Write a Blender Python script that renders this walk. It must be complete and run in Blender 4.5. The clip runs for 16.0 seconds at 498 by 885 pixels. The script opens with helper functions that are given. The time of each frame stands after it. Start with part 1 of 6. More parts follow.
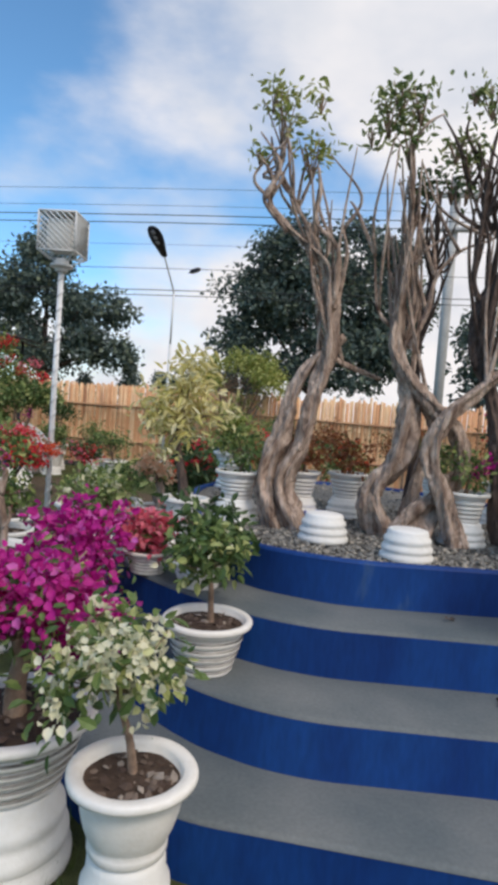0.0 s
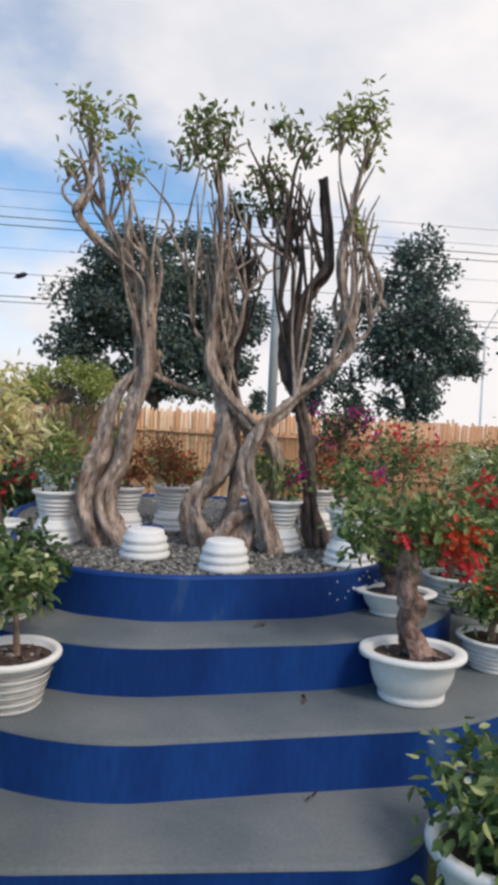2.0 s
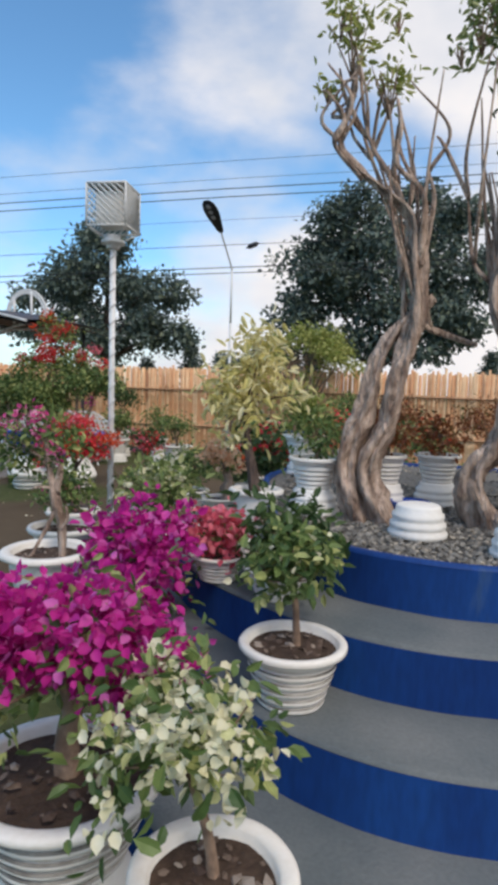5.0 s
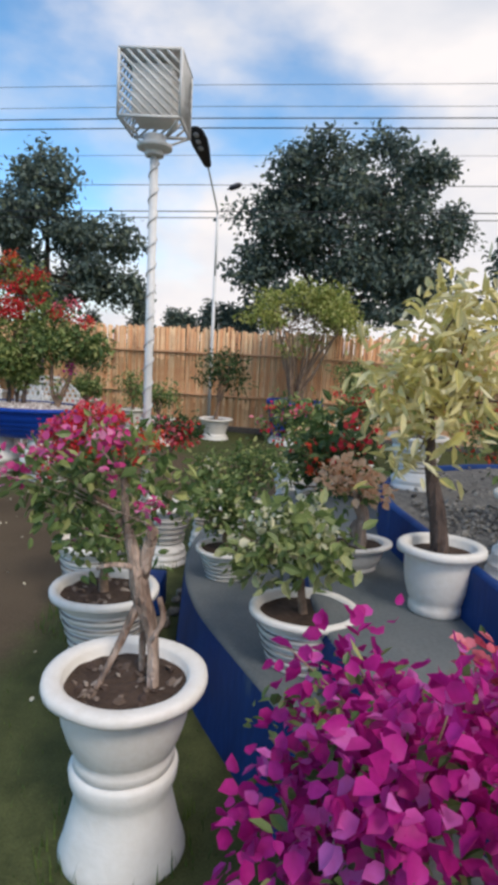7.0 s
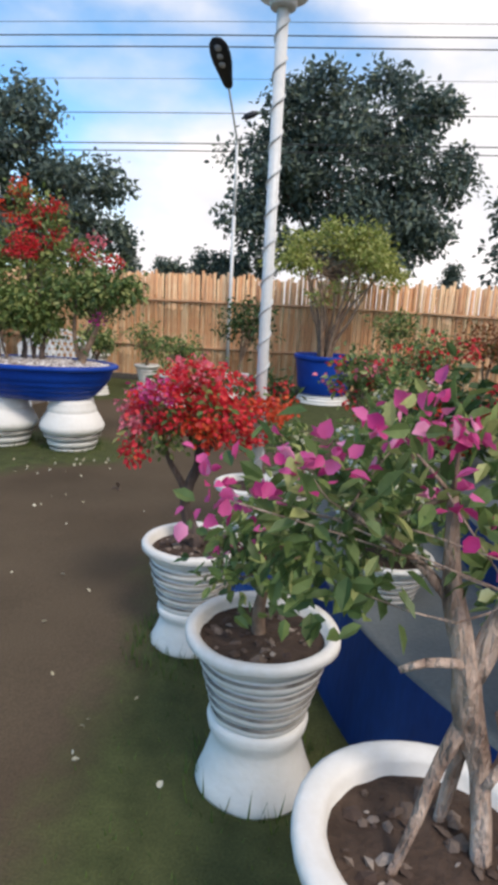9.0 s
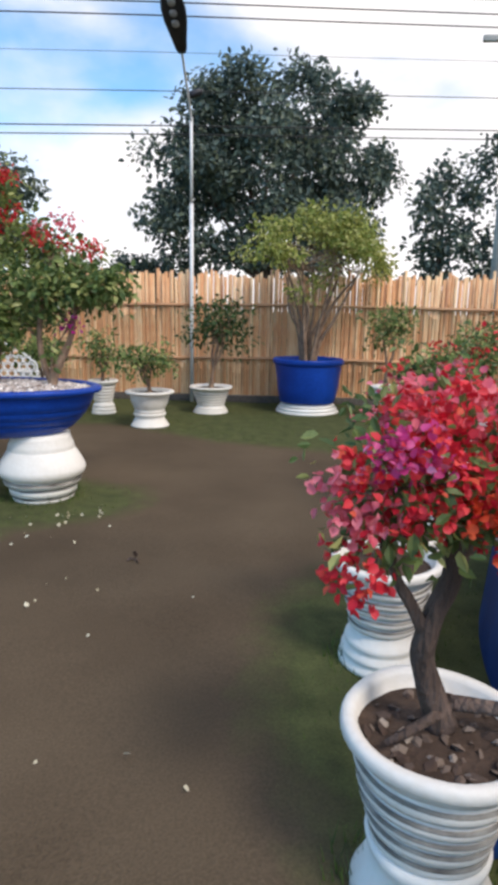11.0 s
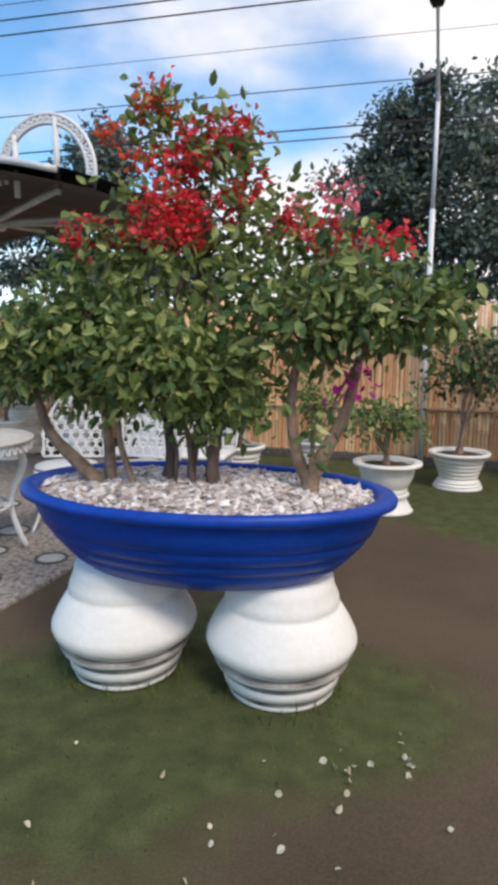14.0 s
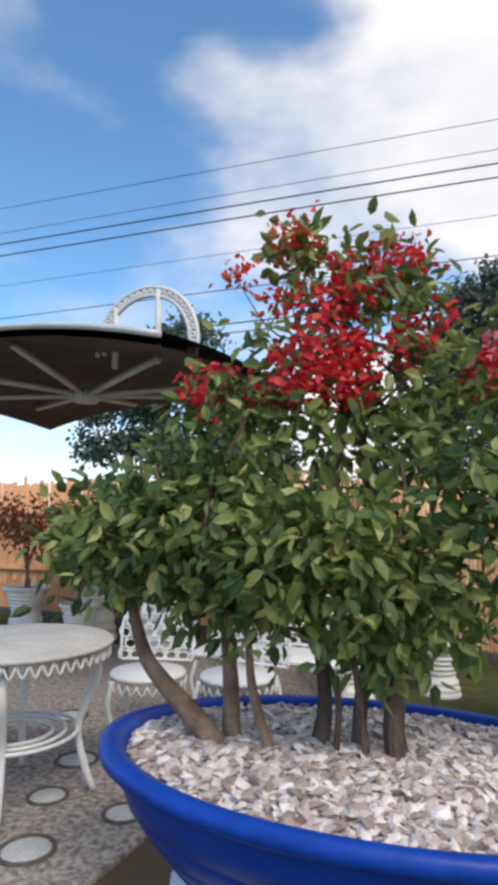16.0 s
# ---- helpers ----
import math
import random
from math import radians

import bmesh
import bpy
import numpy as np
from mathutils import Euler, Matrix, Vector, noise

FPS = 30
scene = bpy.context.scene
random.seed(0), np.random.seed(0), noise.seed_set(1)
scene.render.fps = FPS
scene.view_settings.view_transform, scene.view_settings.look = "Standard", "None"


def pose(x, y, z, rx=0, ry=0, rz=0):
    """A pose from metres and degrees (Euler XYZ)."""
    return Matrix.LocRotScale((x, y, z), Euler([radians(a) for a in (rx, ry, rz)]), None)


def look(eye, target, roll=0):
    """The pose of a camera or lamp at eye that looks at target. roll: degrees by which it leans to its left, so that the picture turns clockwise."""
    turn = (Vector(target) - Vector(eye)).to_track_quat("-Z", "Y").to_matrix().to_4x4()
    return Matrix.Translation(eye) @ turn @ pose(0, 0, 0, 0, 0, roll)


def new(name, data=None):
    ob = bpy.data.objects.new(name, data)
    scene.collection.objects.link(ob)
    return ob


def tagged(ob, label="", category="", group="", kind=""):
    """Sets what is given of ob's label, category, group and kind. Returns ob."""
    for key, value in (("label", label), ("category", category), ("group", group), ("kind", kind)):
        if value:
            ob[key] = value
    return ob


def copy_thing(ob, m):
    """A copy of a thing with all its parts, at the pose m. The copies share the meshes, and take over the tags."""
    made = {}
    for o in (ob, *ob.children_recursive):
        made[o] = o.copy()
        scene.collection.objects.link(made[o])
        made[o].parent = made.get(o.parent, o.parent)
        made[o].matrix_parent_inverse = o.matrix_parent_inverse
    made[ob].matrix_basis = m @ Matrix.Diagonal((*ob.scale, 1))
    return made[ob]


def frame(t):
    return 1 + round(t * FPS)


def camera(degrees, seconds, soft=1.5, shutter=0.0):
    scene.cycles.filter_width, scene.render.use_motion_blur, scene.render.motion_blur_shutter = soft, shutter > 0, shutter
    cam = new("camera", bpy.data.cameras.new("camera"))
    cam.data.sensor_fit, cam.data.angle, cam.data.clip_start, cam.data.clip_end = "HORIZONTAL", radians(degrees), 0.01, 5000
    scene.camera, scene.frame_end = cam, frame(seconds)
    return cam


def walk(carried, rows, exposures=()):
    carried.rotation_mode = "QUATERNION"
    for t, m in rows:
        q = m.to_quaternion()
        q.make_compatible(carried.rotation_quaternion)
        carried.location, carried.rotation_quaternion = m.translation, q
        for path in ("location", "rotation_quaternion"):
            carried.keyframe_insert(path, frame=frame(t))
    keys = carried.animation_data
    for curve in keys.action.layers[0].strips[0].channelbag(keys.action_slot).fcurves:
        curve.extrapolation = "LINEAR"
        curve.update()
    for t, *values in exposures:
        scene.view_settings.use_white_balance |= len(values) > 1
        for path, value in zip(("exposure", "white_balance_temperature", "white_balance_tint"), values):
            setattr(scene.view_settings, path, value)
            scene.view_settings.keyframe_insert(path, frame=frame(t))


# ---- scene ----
cam = camera(44.4, 16.0, soft=4.6)
PATH = [
    (0, (0.71, 0.224, 1.396), (0.637, 2.221, 1.302), 4.4),
    (0.5, (0.749, 0.209, 1.412), (0.828, 2.206, 1.334), 3.0),
    (1, (0.787, 0.209, 1.429), (1.061, 2.19, 1.371), 2.9),
    (1.5, (0.839, 0.198, 1.445), (1.214, 2.162, 1.39), 2.9),
    (2, (0.856, 0.185, 1.455), (1.28, 2.14, 1.415), 2.9),
    (2.5, (0.869, 0.18, 1.456), (1.322, 2.127, 1.416), 2.5),
    (3, (0.869, 0.167, 1.46), (1.333, 2.113, 1.442), 2.6),
    (3.5, (0.796, 0.172, 1.46), (1.237, 2.122, 1.419), 4.4),
    (4, (0.664, 0.217, 1.436), (0.968, 2.19, 1.308), 2.2),
    (4.5, (0.629, 0.348, 1.426), (0.582, 2.34, 1.25), 0.5),
    (5, (0.62, 0.634, 1.403), (0.345, 2.607, 1.228), 1.8),
    (5.2, (0.596, 0.73, 1.373), (0.297, 2.697, 1.176), 2.6),
    (6.25, (-0.10, 1.30, 1.44), (-0.24, 3.27, 1.16), 3.3),
    (7.3, (-0.516, 2.069, 1.499), (-0.531, 4.038, 1.151), 4.1),
    (7.5, (-0.57, 2.13, 1.476), (-0.567, 4.092, 1.087), 5.2),
    (8, (-0.767, 2.345, 1.483), (-0.854, 4.314, 1.141), 2.6),
    (8.2, (-0.818, 2.412, 1.474), (-0.971, 4.368, 1.088), 2.5),
    (10.3, (-1.745, 3.479, 1.305), (-1.357, 5.387, 0.848), 3.5),
    (10.5, (-1.794, 3.655, 1.322), (-1.446, 5.572, 0.867), 1.9),
    (11, (-1.906, 3.941, 1.29), (-1.63, 5.877, 0.868), 1.0),
    (11.5, (-2.053, 4.221, 1.366), (-1.894, 6.17, 0.948), -0.3),
    (12, (-2.157, 4.614, 1.324), (-2.165, 6.575, 0.93), 1.1),
    (12.5, (-2.281, 4.979, 1.311), (-2.307, 6.945, 0.945), 0.3),
    (13, (-2.418, 5.339, 1.292), (-2.611, 7.292, 0.909), 2.9),
    (13.5, (-2.526, 5.675, 1.29), (-2.853, 7.625, 0.985), 1.3),
    (14, (-2.622, 5.972, 1.312), (-2.842, 7.934, 0.994), 0.3),
    (14.5, (-2.701, 6.228, 1.319), (-2.982, 8.202, 1.161), 2.7),
    (15, (-2.787, 6.385, 1.33), (-2.985, 8.375, 1.363), 3.0),
    (15.5, (-2.924, 6.506, 1.36), (-3.069, 8.491, 1.56), 1.5),
    (16, (-3.018, 6.63, 1.357), (-3.458, 8.567, 1.594), 0.4),
]
walk(cam, [(t, look(eye, target, roll)) for t, eye, target, roll in PATH], [(0, -0.15, 6800, 14), (3.5, -0.15, 6800, 14), (4.5, 0.0, 6800, 14), (5, -0.14, 6800, 14), (7.4, -0.05, 6900, 15), (8, 0.06, 6900, 15), (10.5, 0.14, 6900, 15), (11, 0.22, 6900, 15), (12, 0.24, 6900, 15), (12.5, 0.1, 6900, 15), (13.5, 0.1, 6900, 15), (14, 0.13, 6900, 15), (15, 0.05, 6900, 15), (16, 0.05, 6900, 15)])

# ---- light ----
world = bpy.data.worlds.new("sky")
scene.world = world
world.use_nodes = True
SUN_EL, SUN_AZ = 50.0, 150.0   # degrees; azimuth clockwise from +y
wn, wl = world.node_tree.nodes, world.node_tree.links
wn.clear()
w_out = wn.new("ShaderNodeOutputWorld")
w_bg = wn.new("ShaderNodeBackground")
w_sky = wn.new("ShaderNodeTexSky")
w_sky.sky_type, w_sky.sun_disc = "NISHITA", False
w_sky.sun_elevation, w_sky.sun_rotation = radians(SUN_EL), radians(SUN_AZ)
w_sky.air_density, w_sky.dust_density, w_sky.ozone_density = 1.0, 0.4, 2.5
w_co = wn.new("ShaderNodeTexCoord")
w_map = wn.new("ShaderNodeMapping")
w_map.inputs["Scale"].default_value = (1.0, 1.0, 1.9)
w_map.inputs["Location"].default_value = (2.3, 0.6, 0.2)
w_noise = wn.new("ShaderNodeTexNoise")
w_noise.inputs["Scale"].default_value = 2.1
w_noise.inputs["Detail"].default_value = 7
w_noise.inputs["Roughness"].default_value = 0.5
w_sep = wn.new("ShaderNodeSeparateXYZ")
w_grad = wn.new("ShaderNodeMath")
w_grad.operation = "MULTIPLY_ADD"
w_grad.inputs[1].default_value = 0.42
w_ramp = wn.new("ShaderNodeValToRGB")
w_ramp.color_ramp.elements[0].position = 0.34
w_ramp.color_ramp.elements[1].position = 0.58
w_ramp.color_ramp.interpolation = "EASE"
w_tint = wn.new("ShaderNodeMix")
w_tint.data_type, w_tint.blend_type = "RGBA", "MULTIPLY"
w_tint.inputs[0].default_value = 1.0
w_tint.inputs[7].default_value = (1.05, 1.62, 1.80, 1)
w_n2 = wn.new("ShaderNodeTexNoise")
w_n2.inputs["Scale"].default_value = 4.5
w_n2.inputs["Detail"].default_value = 4
w_cloud = wn.new("ShaderNodeValToRGB")
w_cloud.color_ramp.elements[0].position, w_cloud.color_ramp.elements[0].color = 0.3, (6.0, 6.6, 7.4, 1)
w_cloud.color_ramp.elements[1].position, w_cloud.color_ramp.elements[1].color = 0.62, (8.2, 8.3, 8.5, 1)
w_mix = wn.new("ShaderNodeMix")
w_mix.data_type = "RGBA"
wl.new(w_co.outputs["Generated"], w_map.inputs[0])
wl.new(w_map.outputs[0], w_noise.inputs["Vector"])
wl.new(w_map.outputs[0], w_n2.inputs["Vector"])
wl.new(w_co.outputs["Generated"], w_sep.inputs[0])
wl.new(w_sep.outputs["X"], w_grad.inputs[0])
wl.new(w_noise.outputs[0], w_grad.inputs[2])
w_low = wn.new("ShaderNodeMath")
w_low.operation = "MULTIPLY_ADD"
w_low.inputs[1].default_value, w_low.inputs[2].default_value = -1.0, 0.24
w_max = wn.new("ShaderNodeMath")
w_max.operation = "MAXIMUM"
w_max.inputs[1].default_value = 0.0
w_add = wn.new("ShaderNodeMath")
w_add.operation = "ADD"
wl.new(w_sep.outputs["Z"], w_low.inputs[0])
wl.new(w_low.outputs[0], w_max.inputs[0])
wl.new(w_max.outputs[0], w_add.inputs[0])
wl.new(w_grad.outputs[0], w_add.inputs[1])
wl.new(w_add.outputs[0], w_ramp.inputs[0])
wl.new(w_n2.outputs[0], w_cloud.inputs[0])
wl.new(w_sky.outputs[0], w_tint.inputs[6])
wl.new(w_ramp.outputs[0], w_mix.inputs[0])
wl.new(w_tint.outputs[2], w_mix.inputs[6])
wl.new(w_cloud.outputs[0], w_mix.inputs[7])
wl.new(w_mix.outputs[2], w_bg.inputs[0])
w_bg.inputs[1].default_value = 0.125
wl.new(w_bg.outputs[0], w_out.inputs[0])

sun = new("sun", bpy.data.lights.new("sun", "SUN"))
sun.data.energy, sun.data.angle, sun.data.color = 1.9, radians(16), (1.0, 0.95, 0.87)
sun_dir = Vector((math.sin(radians(SUN_AZ)) * math.cos(radians(SUN_EL)), math.cos(radians(SUN_AZ)) * math.cos(radians(SUN_EL)), math.sin(radians(SUN_EL))))
sun.matrix_world = look(sun_dir * 40, (0, 0, 0))


# ---- materials ----
def material(name, base, other, rough=0.7, scale=8.0, bump=0.3, fine=60.0, island=False, translucent=0.0, spec=0.4, third=None, stretch=(1, 1, 1), per_object=0.0, depth=0.01, grainy=0.35, mark=0.9):
    """Two base colours mixed by coarse noise (or per leaf), darkened a little by a fine grain that also gives the relief."""
    m = bpy.data.materials.new(name)
    m.use_nodes = True
    n, l = m.node_tree.nodes, m.node_tree.links
    b = n["Principled BSDF"]
    b.inputs["Roughness"].default_value = rough
    b.inputs["Specular IOR Level"].default_value = spec
    co = n.new("ShaderNodeTexCoord")
    mp = n.new("ShaderNodeMapping")
    mp.inputs["Scale"].default_value = stretch
    l.new(co.outputs["Object"], mp.inputs[0])
    big = n.new("ShaderNodeTexNoise")
    big.inputs["Scale"].default_value, big.inputs["Detail"].default_value = scale, 5
    small = n.new("ShaderNodeTexNoise")
    small.inputs["Scale"].default_value, small.inputs["Detail"].default_value = fine, 4
    l.new(mp.outputs[0], big.inputs["Vector"])
    l.new(mp.outputs[0], small.inputs["Vector"])
    ramp = n.new("ShaderNodeValToRGB")
    e = ramp.color_ramp.elements
    e[0].position, e[0].color = 0.33, (*base, 1)
    e[1].position, e[1].color = 0.67, (*other, 1)
    if third:
        x = e.new(mark)
        x.color = (*third, 1)
    if island:
        e[0].position, e[1].position = 0.1, 0.75
        geo = n.new("ShaderNodeNewGeometry")
        l.new(geo.outputs["Random Per Island"], ramp.inputs[0])
    elif per_object:
        info = n.new("ShaderNodeObjectInfo")
        add = n.new("ShaderNodeMath")
        add.operation = "MULTIPLY_ADD"
        add.inputs[1].default_value = per_object
        l.new(info.outputs["Random"], add.inputs[0])
        sub = n.new("ShaderNodeMath")
        sub.operation = "SUBTRACT"
        sub.inputs[1].default_value = per_object / 2
        l.new(big.outputs[0], add.inputs[2])
        l.new(add.outputs[0], sub.inputs[0])
        l.new(sub.outputs[0], ramp.inputs[0])
    else:
        l.new(big.outputs[0], ramp.inputs[0])
    grain = n.new("ShaderNodeMix")
    grain.data_type, grain.blend_type = "RGBA", "OVERLAY"
    grain.inputs[0].default_value = grainy
    l.new(ramp.outputs[0], grain.inputs[6])
    l.new(small.outputs[0], grain.inputs[7])
    l.new(grain.outputs[2], b.inputs["Base Color"])
    bp = n.new("ShaderNodeBump")
    bp.inputs["Strength"].default_value, bp.inputs["Distance"].default_value = bump, depth
    l.new(small.outputs[0], bp.inputs["Height"])
    l.new(bp.outputs[0], b.inputs["Normal"])
    if translucent:
        tr = n.new("ShaderNodeBsdfTranslucent")
        l.new(grain.outputs[2], tr.inputs[0])
        mx = n.new("ShaderNodeMixShader")
        mx.inputs[0].default_value = translucent
        l.new(b.outputs[0], mx.inputs[1])
        l.new(tr.outputs[0], mx.inputs[2])
        l.new(mx.outputs[0], n["Material Output"].inputs[0])
    return m


BLUE = material("blue_paint", (0.002, 0.029, 0.150), (0.005, 0.052, 0.220), 0.6, 4.0, 0.15, 45, third=(0.05, 0.105, 0.21), stretch=(1.2, 1.2, 0.30), grainy=0.3, spec=0.25, mark=0.74)
GREY = material("grey_cement_paint", (0.100, 0.121, 0.130), (0.168, 0.180, 0.180), 0.7, 2.6, 0.25, 70, third=(0.165, 0.135, 0.105), grainy=0.25, mark=0.76)
WHITE = material("white_pot_paint", (0.83, 0.80, 0.75), (0.77, 0.74, 0.69), 0.5, 6.0, 0.15, 50, third=(0.58, 0.53, 0.46), mark=0.76)
PLINTH = material("chalky_white_paint", (0.86, 0.84, 0.80), (0.80, 0.78, 0.73), 0.65, 5.0, 0.2, 40, third=(0.58, 0.55, 0.48), mark=0.78)
BOWLBLUE = material("glossy_blue_paint", (0.002, 0.042, 0.30), (0.004, 0.060, 0.39), 0.42, 4.0, 0.1, 40, spec=0.25)
SOIL = material("soil", (0.045, 0.028, 0.020), (0.085, 0.055, 0.040), 0.95, 14.0, 0.9, 60)
BARK = material("bark", (0.21, 0.135, 0.10), (0.68, 0.52, 0.42), 0.9, 22.0, 1.0, 60, stretch=(1, 1, 0.28), third=(0.62, 0.53, 0.44), depth=0.04)
REDBARK = material("reddish_bark", (0.15, 0.08, 0.06), (0.52, 0.34, 0.27), 0.9, 26.0, 1.0, 60, stretch=(1, 1, 0.5), third=(0.62, 0.50, 0.42), depth=0.04)
DARKBARK = material("dark_bark", (0.06, 0.042, 0.036), (0.17, 0.12, 0.10), 0.9, 14.0, 1.0, 50, stretch=(1, 1, 0.28), third=(0.26, 0.2, 0.17), depth=0.04)
TWIG = material("twig_bark", (0.17, 0.11, 0.078), (0.34, 0.235, 0.165), 0.85, 14.0, 0.6, 60)
LEAF = material("leaf_green", (0.070, 0.130, 0.042), (0.20, 0.28, 0.090), 0.42, island=True, translucent=0.35, bump=0.1, third=(0.44, 0.47, 0.18))
LEAFYOUNG = material("leaf_young_green", (0.11, 0.17, 0.05), (0.27, 0.33, 0.12), 0.42, island=True, translucent=0.35, bump=0.1, third=(0.48, 0.50, 0.24))
LEAFOLIVE = material("leaf_olive_green", (0.080, 0.140, 0.042), (0.24, 0.31, 0.095), 0.42, island=True, translucent=0.35, bump=0.1, third=(0.40, 0.44, 0.16))
LEAFDARK = material("leaf_dark_green", (0.030, 0.070, 0.024), (0.085, 0.140, 0.045), 0.42, island=True, translucent=0.3, bump=0.1)
LEAFLIGHT = material("leaf_yellow_green", (0.20, 0.26, 0.055), (0.42, 0.44, 0.13), 0.45, island=True, translucent=0.35, bump=0.1, third=(0.55, 0.54, 0.22))
LEAFCREAM = material("leaf_cream_variegated", (0.60, 0.54, 0.19), (0.83, 0.75, 0.41), 0.45, island=True, translucent=0.35, bump=0.1, third=(0.86, 0.82, 0.58))
LEAFRUST = material("leaf_rust", (0.20, 0.06, 0.025), (0.34, 0.13, 0.045), 0.5, island=True, translucent=0.3, bump=0.1, third=(0.10, 0.11, 0.03))
# distance haze is put into these greens: lighter and bluer than near leaves
FARLEAF = material("hazed_tree_leaf", (0.070, 0.110, 0.105), (0.15, 0.205, 0.175), 0.5, island=True, translucent=0.25, bump=0.1, third=(0.20, 0.24, 0.16))
RED = material("red_bract", (0.64, 0.020, 0.042), (0.86, 0.065, 0.085), 0.55, island=True, translucent=0.35, bump=0.05, third=(0.78, 0.12, 0.07))
PINK = material("pink_bract", (0.74, 0.12, 0.18), (0.86, 0.26, 0.32), 0.55, island=True, translucent=0.35, bump=0.05)
ROSE = material("rose_bract", (0.58, 0.04, 0.22), (0.78, 0.14, 0.38), 0.55, island=True, translucent=0.35, bump=0.05, third=(0.80, 0.30, 0.50))
MAGENTA = material("magenta_bract", (0.46, 0.010, 0.21), (0.66, 0.032, 0.36), 0.55, island=True, translucent=0.4, bump=0.05, third=(0.78, 0.17, 0.58))
IVORY = material("ivory_bract", (0.76, 0.72, 0.48), (0.84, 0.82, 0.64), 0.55, island=True, translucent=0.35, bump=0.05, third=(0.60, 0.62, 0.30))
PEACH = material("peach_bract", (0.80, 0.46, 0.27), (0.88, 0.62, 0.42), 0.55, island=True, translucent=0.35, bump=0.05)
ORANGE = material("orange_bract", (0.66, 0.055, 0.025), (0.76, 0.13, 0.045), 0.55, island=True, translucent=0.35, bump=0.05)
BAMBOO = material("bamboo", (0.70, 0.37, 0.19), (0.86, 0.60, 0.36), 0.6, 6.0, 0.3, 40, stretch=(1, 1, 0.25), third=(0.40, 0.19, 0.10), per_object=0.75)
RAILWOOD = material("bamboo_rail", (0.40, 0.20, 0.11), (0.62, 0.38, 0.22), 0.6, 5.0, 0.3, 40, stretch=(0.2, 1, 1))
METAL = material("white_metal", (0.74, 0.75, 0.75), (0.66, 0.67, 0.67), 0.4, 6.0, 0.06, 50)
GALV = material("galvanised_steel", (0.50, 0.52, 0.53), (0.62, 0.63, 0.64), 0.38, 6.0, 0.06, 50)
BLACK = material("black_plastic", (0.012, 0.014, 0.022), (0.022, 0.024, 0.034), 0.45, 6.0, 0.05, 50)
LED = material("led_lens", (0.30, 0.31, 0.36), (0.40, 0.41, 0.46), 0.2, 9.0, 0.0, 50)
WIRE = material("wire_rubber", (0.02, 0.022, 0.026), (0.03, 0.032, 0.036), 0.6)
CONCRETE = material("concrete", (0.40, 0.40, 0.39), (0.50, 0.50, 0.48), 0.85, 3.0, 0.3, 40)
TABLETOP = material("weathered_tabletop", (0.42, 0.41, 0.38), (0.54, 0.53, 0.50), 0.6, 4.0, 0.1, 40)
STONE = material("white_pebble", (0.30, 0.25, 0.235), (0.86, 0.80, 0.77), 0.7, island=True, bump=0.2, third=(0.40, 0.31, 0.27))
STONE_ONE = material("pebble", (0.50, 0.43, 0.40), (0.87, 0.82, 0.79), 0.7, 3.0, 0.2, 60, per_object=0.7)
GRAVEL = material("grey_gravel", (0.13, 0.125, 0.115), (0.30, 0.285, 0.255), 0.9, island=True, bump=0.3, third=(0.40, 0.36, 0.30))
GRAVELBED = material("gravel_bed", (0.12, 0.115, 0.105), (0.24, 0.225, 0.20), 0.95, 30.0, 0.9, 120)
GRASS = material("grass_blade", (0.05, 0.10, 0.02), (0.11, 0.17, 0.035), 0.6, island=True, translucent=0.3, bump=0.0)
PETAL = material("fallen_petal", (0.44, 0.40, 0.28), (0.56, 0.52, 0.40), 0.6, island=True, bump=0.0)
MOSAIC = material("pebble_mosaic", (0.13, 0.11, 0.10), (0.40, 0.36, 0.32), 0.8, 34.0, 0.9, 70, third=(0.10, 0.085, 0.08))
LITTER = material("leaf_litter", (0.07, 0.045, 0.035), (0.20, 0.15, 0.12), 0.9, island=True, bump=0.2, third=(0.34, 0.29, 0.25))
RUBBLE = material("brown_stone", (0.16, 0.13, 0.10), (0.30, 0.26, 0.21), 0.85, 9.0, 0.4, 60)
DARKSTONE = material("dark_stone", (0.07, 0.06, 0.055), (0.13, 0.115, 0.10), 0.8, 20.0, 0.4, 60)
GROOVEGREY = material("blotchy_grey", (0.10, 0.09, 0.08), (0.42, 0.39, 0.35), 0.9, 9.0, 0.2, 60)
ROOF = material("dark_roof_sheet", (0.035, 0.035, 0.045), (0.07, 0.06, 0.06), 0.5, 2.0, 0.1, 20)
UNDER = material("canopy_underside", (0.036, 0.034, 0.036), (0.065, 0.060, 0.060), 0.7, 2.0, 0.1, 20)


